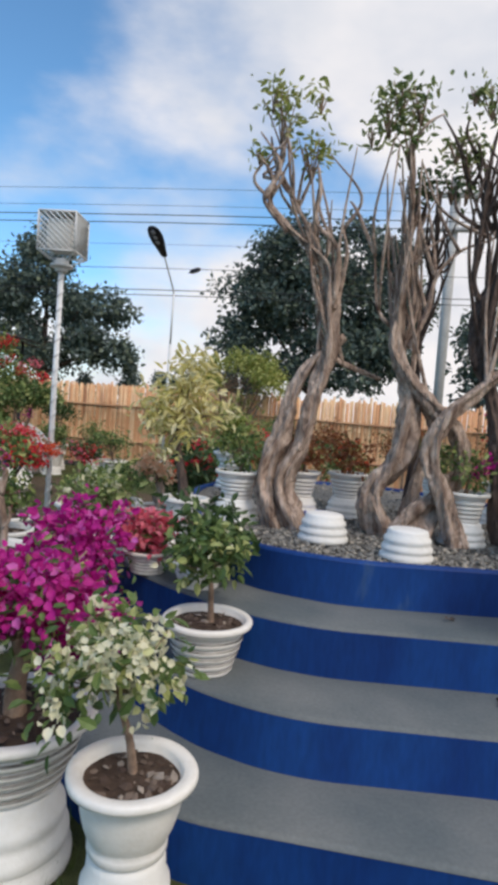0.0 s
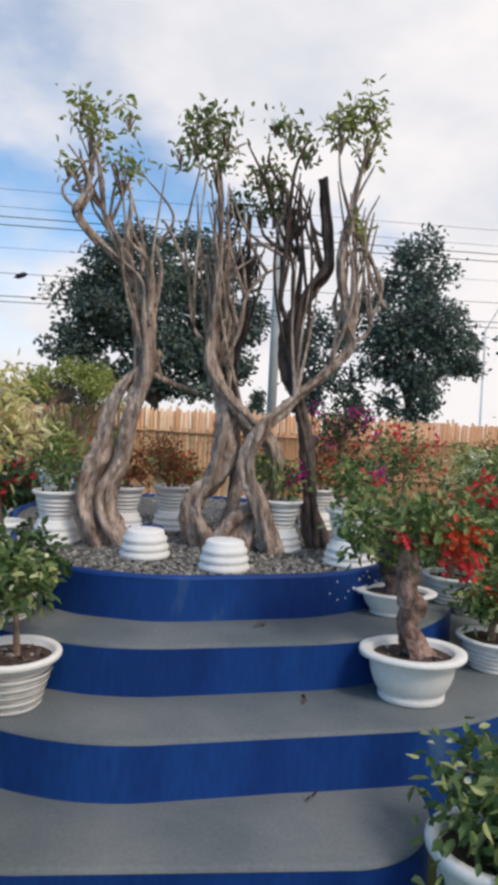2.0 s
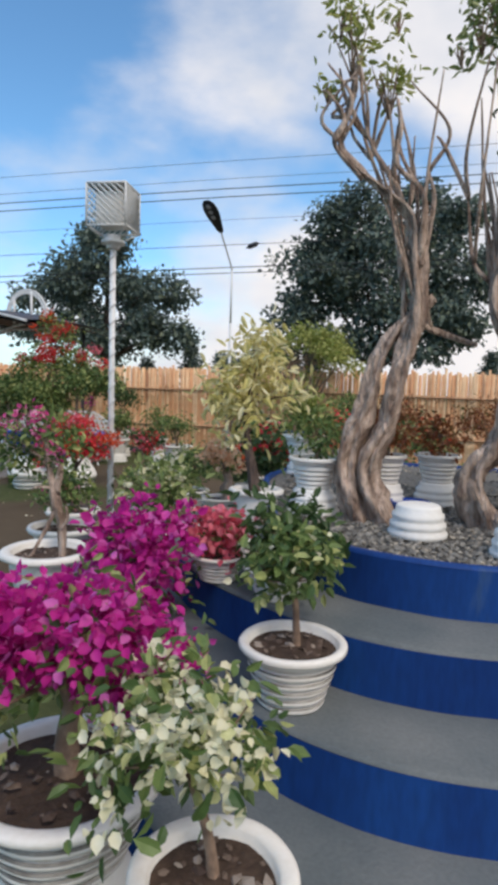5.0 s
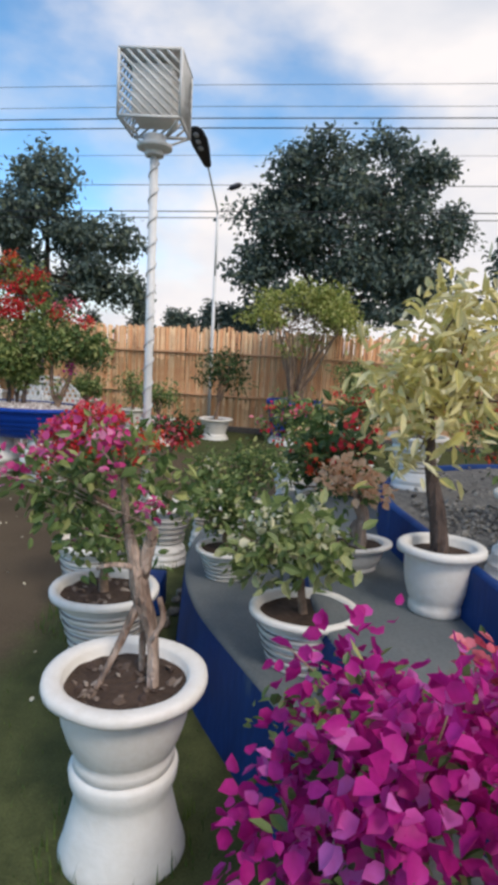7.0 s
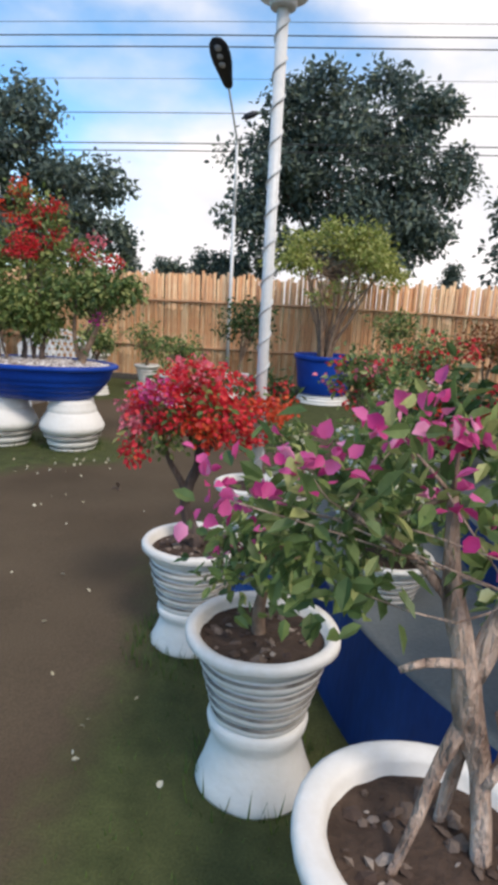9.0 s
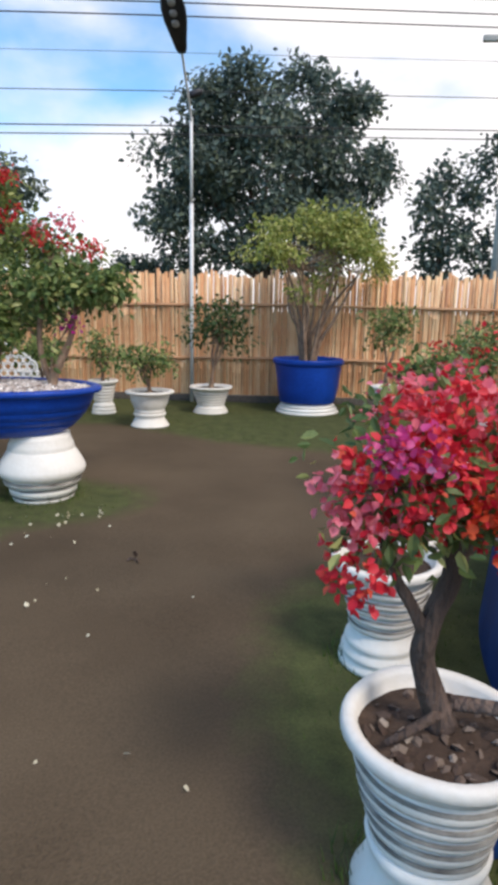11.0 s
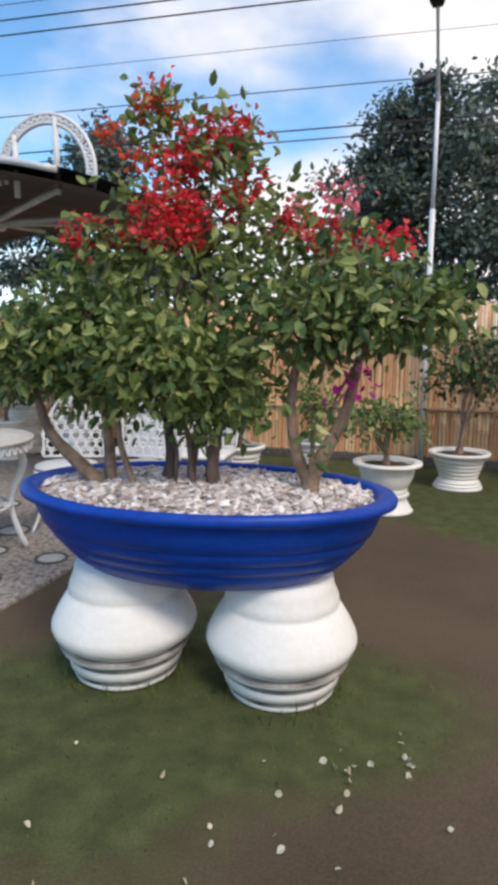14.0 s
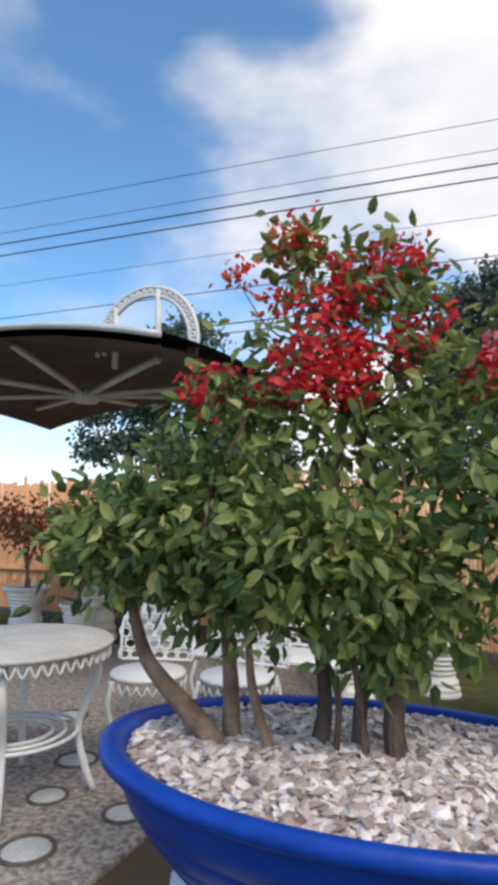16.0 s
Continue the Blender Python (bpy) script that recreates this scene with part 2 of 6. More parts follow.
def ground_material():
    m = bpy.data.materials.new("lawn_and_earth")
    m.use_nodes = True
    n, l = m.node_tree.nodes, m.node_tree.links
    b = n["Principled BSDF"]
    b.inputs["Roughness"].default_value = 0.9
    b.inputs["Specular IOR Level"].default_value = 0.15
    co = n.new("ShaderNodeTexCoord")
    at = n.new("ShaderNodeAttribute")
    at.attribute_name = "lawn"
    noises = []
    for s in (1.3, 9.0, 120.0):
        t = n.new("ShaderNodeTexNoise")
        t.inputs["Scale"].default_value, t.inputs["Detail"].default_value = s, 5
        l.new(co.outputs["Object"], t.inputs["Vector"])
        noises.append(t)
    earth = n.new("ShaderNodeValToRGB")
    e = earth.color_ramp.elements
    e[0].position, e[0].color = 0.3, (0.080, 0.058, 0.038, 1)
    e[1].position, e[1].color = 0.7, (0.115, 0.085, 0.056, 1)
    l.new(noises[0].outputs[0], earth.inputs[0])
    lawn = n.new("ShaderNodeValToRGB")
    e = lawn.color_ramp.elements
    e[0].position, e[0].color = 0.3, (0.052, 0.062, 0.025, 1)
    e[1].position, e[1].color = 0.7, (0.092, 0.104, 0.041, 1)
    l.new(noises[1].outputs[0], lawn.inputs[0])
    rag = n.new("ShaderNodeMath")
    rag.operation = "MULTIPLY_ADD"
    rag.inputs[1].default_value = 0.5
    l.new(noises[1].outputs[0], rag.inputs[0])
    l.new(at.outputs["Fac"], rag.inputs[2])
    edge = n.new("ShaderNodeValToRGB")
    edge.color_ramp.elements[0].position, edge.color_ramp.elements[1].position = 0.45, 0.95
    l.new(rag.outputs[0], edge.inputs[0])
    mix = n.new("ShaderNodeMix")
    mix.data_type = "RGBA"
    l.new(edge.outputs[0], mix.inputs[0])
    l.new(earth.outputs[0], mix.inputs[6])
    l.new(lawn.outputs[0], mix.inputs[7])
    grain = n.new("ShaderNodeMix")
    grain.data_type, grain.blend_type = "RGBA", "OVERLAY"
    grain.inputs[0].default_value = 0.5
    l.new(mix.outputs[2], grain.inputs[6])
    l.new(noises[2].outputs[0], grain.inputs[7])
    l.new(grain.outputs[2], b.inputs["Base Color"])
    bp = n.new("ShaderNodeBump")
    bp.inputs["Strength"].default_value, bp.inputs["Distance"].default_value = 0.5, 0.01
    l.new(noises[2].outputs[0], bp.inputs["Height"])
    l.new(bp.outputs[0], b.inputs["Normal"])
    return m


LAWN = ground_material()


# ---- builders ----
def part(name, bm, mat, parent=None, label="", smooth=True):
    """One mesh object out of a bmesh or of (vertices, faces), under its thing."""
    me = bpy.data.meshes.new(name)
    if isinstance(bm, tuple):
        me.from_pydata(bm[0], [], bm[1])
    else:
        bm.to_mesh(me)
        bm.free()
    me.materials.append(mat)
    if smooth:
        me.shade_smooth()
    ob = new(name, me)
    if parent:
        ob.parent = parent
    if label:
        ob["label"] = label
    return ob


def thing(name, m, label, category, group="", kind=""):
    ob = new(name)
    ob.matrix_world = m
    ob.empty_display_size = 0.1
    return tagged(ob, label, category, group, kind)


def lathe(profile, seg=40, wobble=0.0, seed=0.0):
    """A turned shape about z from (radius, height) pairs."""
    v, f = [], []
    k = len(profile)
    for i in range(seg):
        a = 2 * math.pi * i / seg
        for r, z in profile:
            s = 1 + wobble * noise.noise(Vector((math.cos(a) * 1.5, math.sin(a) * 1.5, z * 6 + seed)))
            v.append((r * s * math.cos(a), r * s * math.sin(a), z))
    for i in range(seg):
        j = (i + 1) % seg
        for q in range(k - 1):
            f.append((i * k + q, j * k + q, j * k + q + 1, i * k + q + 1))
    return v, f


def merge(*shapes):
    v, f = [], []
    for sv, sf in shapes:
        o = len(v)
        v.extend(sv)
        f.extend(tuple(i + o for i in q) for q in sf)
    return v, f


def moved(shape, m):
    return [tuple(m @ Vector(p)) for p in shape[0]], shape[1]


def box(sx, sy, sz, bevel=0.0):
    bm = bmesh.new()
    bmesh.ops.create_cube(bm, size=1.0, matrix=Matrix.Diagonal((sx, sy, sz, 1)))
    if bevel:
        bmesh.ops.bevel(bm, geom=bm.edges[:], offset=bevel, segments=2, affect="EDGES", profile=0.5)
    bm.verts.ensure_lookup_table()
    s = [tuple(v.co) for v in bm.verts], [tuple(v.index for v in q.verts) for q in bm.faces]
    bm.free()
    return s


def spline(points, step):
    """Catmull-Rom through points (tuples of any length)."""
    p = [np.array(q, float) for q in points]
    p = [2 * p[0] - p[1]] + p + [2 * p[-1] - p[-2]]
    out = []
    for i in range(1, len(p) - 2):
        n = max(2, int(np.linalg.norm((p[i + 1] - p[i])[:3]) / step))
        for k in range(n):
            t = k / n
            out.append(0.5 * (2 * p[i] + (p[i + 1] - p[i - 1]) * t + (2 * p[i - 1] - 5 * p[i] + 4 * p[i + 1] - p[i + 2]) * t * t + (3 * p[i] - p[i - 1] - 3 * p[i + 1] + p[i + 2]) * t ** 3))
    out.append(p[-2])
    return out


def tube(points, seg=8, step=0.04, gnarl=0.0, seed=0.0):
    """A tapered limb along (x, y, z, radius) points, capped."""
    pts = spline(points, step)
    v, f = [], []
    side = None
    for i, p in enumerate(pts):
        a, b = pts[max(0, i - 1)], pts[min(len(pts) - 1, i + 1)]
        d = Vector((b - a)[:3]).normalized()
        side = d.orthogonal().normalized() if side is None else (side - d * side.dot(d)).normalized()
        up = d.cross(side)
        c, r = Vector(p[:3]), max(p[3], 0.0015)
        for k in range(seg):
            an = 2 * math.pi * k / seg
            o = side * math.cos(an) + up * math.sin(an)
            g = 1 + gnarl * noise.noise(Vector((math.cos(an) * 1.3 + seed, math.sin(an) * 1.3, i * step * 4.5 + seed))) + gnarl * 0.7 * noise.noise(Vector((math.cos(an) * 3.2, math.sin(an) * 3.2 + seed, i * step * 2.2))) + gnarl * 0.5 * noise.noise(Vector((math.cos(an) * 4, math.sin(an) * 4 + seed, i * step * 16)))
            v.append(tuple(c + o * r * g))
    for i in range(len(pts) - 1):
        for k in range(seg):
            f.append((i * seg + k, i * seg + (k + 1) % seg, (i + 1) * seg + (k + 1) % seg, (i + 1) * seg + k))
    n = len(v)
    v.append(tuple(pts[0][:3]))
    v.append(tuple(pts[-1][:3]))
    for k in range(seg):
        f.append((n, (k + 1) % seg, k))
        f.append((n + 1, n - seg + k, n - seg + (k + 1) % seg))
    return v, f


def rod(a, b, r, seg=8):
    a, b = Vector(a), Vector(b)
    d = (b - a).normalized()
    s = d.orthogonal().normalized()
    u = d.cross(s)
    ring = [s * math.cos(2 * math.pi * k / seg) + u * math.sin(2 * math.pi * k / seg) for k in range(seg)]
    v = [tuple(a + o * r) for o in ring] + [tuple(b + o * r) for o in ring]
    f = [(k, (k + 1) % seg, seg + (k + 1) % seg, seg + k) for k in range(seg)]
    return v, f + [tuple(range(seg))[::-1], tuple(range(seg, 2 * seg))]


def leaves(blobs, size, rng, width=0.5, droop=0.3, shell=0.55, fold=0.18, tufts=0):
    """Folded leaves with a point each, through ellipsoids (x, y, z, rx, ry, rz, count), gathered in small tufts."""
    V, Fc = [], []
    o = 0
    for x, y, z, rx, ry, rz, count in blobs:
        count = int(count)
        k = max(1, count // tufts) if tufts else count
        d = rng.normal(size=(k, 3))
        d /= np.linalg.norm(d, axis=1)[:, None]
        rad = shell + (1 - shell) * rng.random(k) ** 0.7
        rad *= 1 + 0.16 * rng.normal(size=k)
        c = d * rad[:, None]
        if tufts:
            c = np.repeat(c, tufts, 0)[:count]
            d = np.repeat(d, tufts, 0)[:count]
        m = len(c)
        pos = c * (rx, ry, rz) + (x, y, z)
        if tufts:
            pos = pos + rng.normal(size=(m, 3)) * size * 0.8
        g = d * 0.8 + rng.normal(size=(m, 3)) * 0.75
        g[:, 2] -= droop
        g /= np.linalg.norm(g, axis=1)[:, None]
        nrm = rng.normal(size=(m, 3)) * 0.6 + d * 0.4 + (0, 0, 0.6)
        s = np.cross(g, nrm)
        s /= np.linalg.norm(s, axis=1)[:, None] + 1e-9
        nrm = np.cross(s, g)
        L = (size * rng.uniform(0.65, 1.3, m))[:, None]
        w = L * width * 0.5
        lift = nrm * L * fold
        quad = np.stack([pos, pos + g * L * 0.24 + s * w * 0.82 + lift * 0.35, pos + g * L * 0.62 + s * w * 0.86 + lift * 0.25, pos + g * L - lift * 0.6,
                         pos + g * L * 0.62 - s * w * 0.86 + lift * 0.25, pos + g * L * 0.24 - s * w * 0.82 + lift * 0.35, pos + g * L * 0.48 - lift * 0.45], 1)
        V.append(quad.reshape(-1, 3))
        i = o + np.arange(m)[:, None] * 7
        Fc.append(np.concatenate([i + (a, 6, b) for a, b in ((0, 1), (1, 2), (2, 3), (3, 4), (4, 5), (5, 0))], 0))
        o += m * 7
    return np.concatenate(V).tolist(), np.concatenate(Fc).tolist()


POT = [(0.0, 0.0), (0.60, 0.0), (0.635, 0.03), (0.64, 0.10), (0.585, 0.125), (0.655, 0.15), (0.68, 0.19), (0.68, 0.245), (0.608, 0.272), (0.608, 0.283), (0.70, 0.305), (0.735, 0.345), (0.735, 0.385), (0.655, 0.412), (0.655, 0.423), (0.75, 0.445), (0.78, 0.485), (0.78, 0.535), (0.695, 0.562), (0.695, 0.573), (0.79, 0.595), (0.825, 0.64), (0.825, 0.70), (0.742, 0.732), (0.742, 0.743), (0.835, 0.765), (0.85, 0.81), (0.86, 0.845), (0.97, 0.88), (1.0, 0.91), (1.0, 0.965), (0.97, 1.0), (0.88, 1.0), (0.83, 0.97), (0.80, 0.80), (0.0, 0.78)]
SMOOTHPOT = [(0.0, 0.0), (0.58, 0.0), (0.62, 0.03), (0.62, 0.12), (0.59, 0.16), (0.64, 0.22), (0.70, 0.34), (0.76, 0.52), (0.79, 0.70), (0.80, 0.84), (0.90, 0.87), (0.99, 0.89), (1.0, 0.93), (0.99, 0.98), (0.94, 1.0), (0.80, 0.995), (0.75, 0.96), (0.73, 0.80), (0.0, 0.78)]
TUB = [(0.0, 0.0), (0.78, 0.0), (0.80, 0.02), (0.86, 0.3), (0.91, 0.62), (0.94, 0.86), (0.985, 0.88), (1.0, 0.91), (1.0, 0.97), (0.985, 1.0), (0.93, 1.0), (0.90, 0.96), (0.88, 0.8), (0.0, 0.78)]
STAND = [(0.0, 0.0), (0.97, 0.0), (1.0, 0.03), (1.0, 0.14), (0.93, 0.19), (0.92, 0.27), (0.95, 0.32), (0.94, 0.42), (0.86, 0.48), (0.85, 0.56), (0.88, 0.61), (0.86, 0.72), (0.77, 0.78), (0.75, 0.92), (0.71, 0.98), (0.66, 1.0), (0.0, 1.0)]
BELL = [(0.0, 0.0), (1.0, 0.0), (1.02, 0.05), (0.97, 0.14), (0.90, 0.30), (0.82, 0.50), (0.76, 0.66), (0.78, 0.74), (0.84, 0.84), (0.86, 0.95), (0.82, 1.0), (0.0, 1.0)]
count_of = {"n": 0}


def flower_pot(x, y, z, r, h, label="white ridged concrete flower pot filled with dark soil", sy=1.0, smooth=False, mat=None, rz=0.0, group="white plant pots", fill=0.86, shape=None, grooves=False):
    count_of["n"] += 1
    k = count_of["n"]
    root = thing("flower_pot", pose(x, y, z, 0, 0, rz), label, "flower pot", group)
    prof = [(a * r, b * h) for a, b in (shape or (SMOOTHPOT if smooth else POT))]
    cut = max(i for i, q in enumerate(prof) if q[1] < 0.866 * h and q[0] > 0.76 * r and i < len(prof) - 3)
    v, f = lathe(prof[:cut + 1], 40, 0.035, k * 3.1)
    body = part("body", ([(a, b * sy, c) for a, b, c in v], f), mat or WHITE, root)
    v, f = lathe(prof[cut:], 40, 0.035, k * 3.1)
    part("rim", ([(a, b * sy, c) for a, b, c in v], f), mat or WHITE, body)
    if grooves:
        # thin uneven grey rings on the ridge edges just below the grooves
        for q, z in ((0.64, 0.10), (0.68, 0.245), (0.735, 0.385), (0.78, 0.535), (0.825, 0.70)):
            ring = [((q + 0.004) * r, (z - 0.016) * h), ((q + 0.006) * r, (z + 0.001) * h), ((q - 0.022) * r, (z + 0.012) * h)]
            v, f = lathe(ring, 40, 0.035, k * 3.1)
            part("groove_line", ([(a, b * sy, c) for a, b, c in v], f), GROOVEGREY, body, "uneven grey ring along a groove")
    rs = r * (0.745 if smooth else 0.815)
    rings = [(rs * q, h * fill + 0.02 * r * (1 - q)) for q in (1.0, 0.8, 0.55, 0.3, 0.0)]
    v, f = lathe(rings, 28)
    part("soil", ([(a, b * sy, c + 0.035 * r * noise.noise(Vector((a * 30, b * 30, k)))) for a, b, c in v], f), SOIL, root, "dark crumbly soil")
    return root


def pot_stand(x, y, z, r, h, label="upturned white concrete pot used as a stand", prof=STAND, mat=None, rz=0.0):
    count_of["n"] += 1
    k = count_of["n"] * 1.7
    root = thing("pot_stand", pose(x, y, z, 0, 0, rz), label, "pot stand", "pot stands")
    p = [(a * r, b * h) for a, b in prof]
    c = 4 if prof is BELL else 5
    part("foot", lathe(p[:c + 1], 40, 0.03, k), mat or PLINTH, root)
    part("drum", lathe(p[c:], 40, 0.03, k), mat or PLINTH, root)
    return root


def plant(name, x, y, z, label, trunk, green, flowers=(), leaf=0.05, mat=None, bark=None, category="potted plant", seed=1, group="", gnarl=0.25, twigs=14, width=0.55, tufts=4, shell=0.35):
    """A potted shrub: limbs, twigs that reach into the crown, leaves and bracts. Offsets are from the foot."""
    rng = np.random.default_rng(seed)
    root = thing(name, pose(x, y, z), label, category, group)
    top = trunk[0][-1][:3]
    for i, limb in enumerate(trunk):
        part("trunk" if i == 0 else "limb", tube([(*q[:3], q[3]) for q in limb], 10, 0.02, gnarl, seed + i), bark or TWIG, root)
    tw = []
    high = max(limb[-1][2] for limb in trunk)
    ends = [limb for limb in trunk if limb[-1][2] > 0.6 * high]
    blobs = list(green) + [q[:7] for q in flowers]
    for i in range(twigs):
        b = blobs[i % len(blobs)]
        limb = ends[i % len(ends)]
        start = np.array(limb[-1][:3])
        end = np.array(b[:3]) + rng.normal(size=3) * np.array(b[3:6]) * 0.45
        midp = (start + end) / 2 + rng.normal(size=3) * 0.08 * np.linalg.norm(end - start)
        r0 = limb[-1][3] * 0.6
        tw.append(tube([(*start, r0), (*midp, r0 * 0.6), (*end, r0 * 0.25)], 5, 0.05))
    if tw:
        part("branchwork", merge(*tw), bark or TWIG, root)["kind"] = "stuff"
    if green:
        part("foliage", leaves(green, leaf, rng, width, tufts=tufts, shell=shell), mat or LEAF, root, smooth=False)["kind"] = "stuff"
    for q in flowers:
        part("blossom", leaves([(*q[:6], q[6] * 1.25)], q[8] * 0.84, rng, 0.85, droop=0.1, shell=shell + 0.15, fold=0.3, tufts=5), q[7], root)["kind"] = "stuff"
    return root


# ---- ground and terrace ----
def lawn_amount(x, y):
    """1 on grass, 0 on the trodden earth."""
    path = [(-2.5, 2.0), (-2.55, 3.4), (-2.5, 4.4), (-2.4, 5.2), (-3.4, 3.9), (-2.75, 5.0), (-2.45, 6.0), (-2.2, 6.9), (-0.9, 8.2), (-0.9, 8.7), (-1.9, 9.2), (-2.8, 10.1), (-3.6, 9.9), (-4.8, 8.0), (-4.4, 6.4), (-3.0, 6.3), (-3.6, 5.2), (-4.4, 6.2)]
    d = 9.0
    for (ax, ay), (bx, by) in zip(path, path[1:]):
        t = max(0, min(1, ((x - ax) * (bx - ax) + (y - ay) * (by - ay)) / ((bx - ax) ** 2 + (by - ay) ** 2)))
        d = min(d, math.hypot(x - ax - t * (bx - ax), y - ay - t * (by - ay)))
    g = (d - 0.66) / 0.5
    bowl = 1.45 - math.hypot((x + 3.02) / 0.86, (y - 8.06) / 0.46)
    return max(0, min(1, max(g, bowl * 1.5)))


def axis(lo, hi, step):
    inner = list(np.arange(lo, hi, step))
    out = [1.0, 3, 8, 20, 50, 130, 350, 900]
    return [lo - q for q in out[::-1]] + inner + [hi + q for q in out]


xs, ys = axis(-8, 6, 0.16), axis(-2, 14, 0.16)
gv = [(x, y, 0.012 * noise.noise(Vector((x, y, 0))) if abs(x) < 9 and -3 < y < 15 else 0.0) for y in ys for x in xs]
nx = len(xs)
gf = [(j * nx + i, j * nx + i + 1, (j + 1) * nx + i + 1, (j + 1) * nx + i) for j in range(len(ys) - 1) for i in range(nx - 1)]
ground = part("ground", (gv, gf), LAWN)
attr = ground.data.attributes.new("lawn", "FLOAT", "POINT")
attr.data.foreach_set("value", [lawn_amount(x, y) for x, y, z in gv])
tagged(ground, "mossy short lawn with bare brown earth path", "ground", kind="structure")


def tier_outline(circles, n=160):
    """The hull of several circles (x, y, radius)."""
    out = []
    for i in range(n):
        a = 2 * math.pi * i / n
        u = (math.cos(a), math.sin(a))
        x, y, r = max(circles, key=lambda c: c[0] * u[0] + c[1] * u[1] + c[2])
        out.append((x + r * u[0], y + r * u[1]))
    return out


BED = 0.73
TIERS = [(0.2, [(0.78, 2.83, 0.90), (1.63, 2.16, 0.34), (1.2, 3.2, 0.95)]),
         (0.4, [(1.05, 3.2, 0.985), (1.95, 3.32, 1.12), (1.38, 3.9, 1.66), (1.35, 5.1, 2.18)]),
         (0.6, [(1.1, 3.5, 0.95), (1.65, 3.7, 1.15), (1.3, 4.1, 1.54), (1.4, 5.1, 1.62)]),
         (0.8, [(1.2, 3.72, 0.88), (1.6, 3.82, 0.96), (1.46, 3.95, 1.08), (1.42, 4.85, 1.27)])]
terrace = thing("terrace", pose(0, 0, 0), "round stepped garden terrace with blue risers and grey treads", "terrace", kind="structure")
for i, (z, circles) in enumerate(TIERS):
    o = tier_outline(circles)
    n = len(o)
    mx, my = sum(p[0] for p in o) / n, sum(p[1] for p in o) / n
    inset = lambda d: [(p[0] + (mx - p[0]) * d / math.hypot(mx - p[0], my - p[1]), p[1] + (my - p[1]) * d / math.hypot(mx - p[0], my - p[1])) for p in o]
    foot = -0.03 if i == 1 else 0.0
    v = [(x, y, -0.02) for x, y in inset(foot)] + [(x, y, z - 0.014 + 0.005 * noise.noise(Vector((x * 3, y * 3, z)))) for x, y in o]
    part("riser", (v, [(k, (k + 1) % n, n + (k + 1) % n, n + k) for k in range(n)]), BLUE, terrace, "blue painted riser")
    rings = [(o, z - 0.014), (inset(0.006), z - 0.003), (inset(0.02), z)]
    if i == 3:
        rings += [(inset(0.035), z), (inset(0.04), z - 0.006), (inset(0.045), BED - 0.03)]
    v = [(x, y, h + (0.004 * noise.noise(Vector((x * 4, y * 4, 7))) if q else 0)) for q, (ring, h) in enumerate(rings) for x, y in ring]
    f = [(q * n + k, q * n + (k + 1) % n, (q + 1) * n + (k + 1) % n, (q + 1) * n + k) for q in range(len(rings) - 1) for k in range(n)]
    if i < 3:
        v.append((mx, my, z))
        f += [((len(rings) - 1) * n + k, (len(rings) - 1) * n + (k + 1) % n, len(v) - 1) for k in range(n)]
    part("tread" if i < 3 else "rim", (v, f), GREY if i < 3 else BLUE, terrace, "worn grey painted tread" if i < 3 else "blue painted rim round the gravel")

flecks = []
rngk = np.random.default_rng(8)
for k in range(26):
    a, z = radians(-62 + rngk.normal() * 5), 0.71 + rngk.normal() * 0.03
    q = rngk.uniform(0.004, 0.012)
    flecks.append(moved(box(0.003, q, q * rngk.uniform(0.6, 1.6), 0.0012), Matrix.Translation((1.6 + 0.9605 * math.cos(a), 3.82 + 0.9605 * math.sin(a), z)) @ Matrix.Rotation(a, 4, "Z")))
part("paint_flecks", merge(*flecks), PLINTH, terrace, "splashes of white paint")["kind"] = "stuff"

def bed_height(y):
    """The gravel is heaped up towards the back of the terrace."""
    t = max(0.0, min(1.0, (y - 4.2) / 0.9))
    return BED + 0.055 * t * t * (3 - 2 * t)


bed = [(p[0] + (1.38 - p[0]) * 0.03, p[1] + (4.5 - p[1]) * 0.03) for p in tier_outline(TIERS[3][1])]
rings = [1.0, 0.9, 0.75, 0.6, 0.45, 0.3, 0.15]
bv, bf = [], []
for q in rings:
    for x, y in bed:
        px, py = 1.38 + (x - 1.38) * q, 4.5 + (y - 4.5) * q
        bv.append((px, py, bed_height(py) - 0.012 + 0.012 * noise.noise(Vector((px * 4, py * 4, 2)))))
n = len(bed)
for q in range(len(rings) - 1):
    bf += [(q * n + k, q * n + (k + 1) % n, (q + 1) * n + (k + 1) % n, (q + 1) * n + k) for k in range(n)]
bf.append(tuple((len(rings) - 1) * n + k for k in range(n)))
tagged(part("gravel_bed", (bv, bf), GRAVELBED), "grey gravel bed on top of the terrace", "gravel", kind="structure")


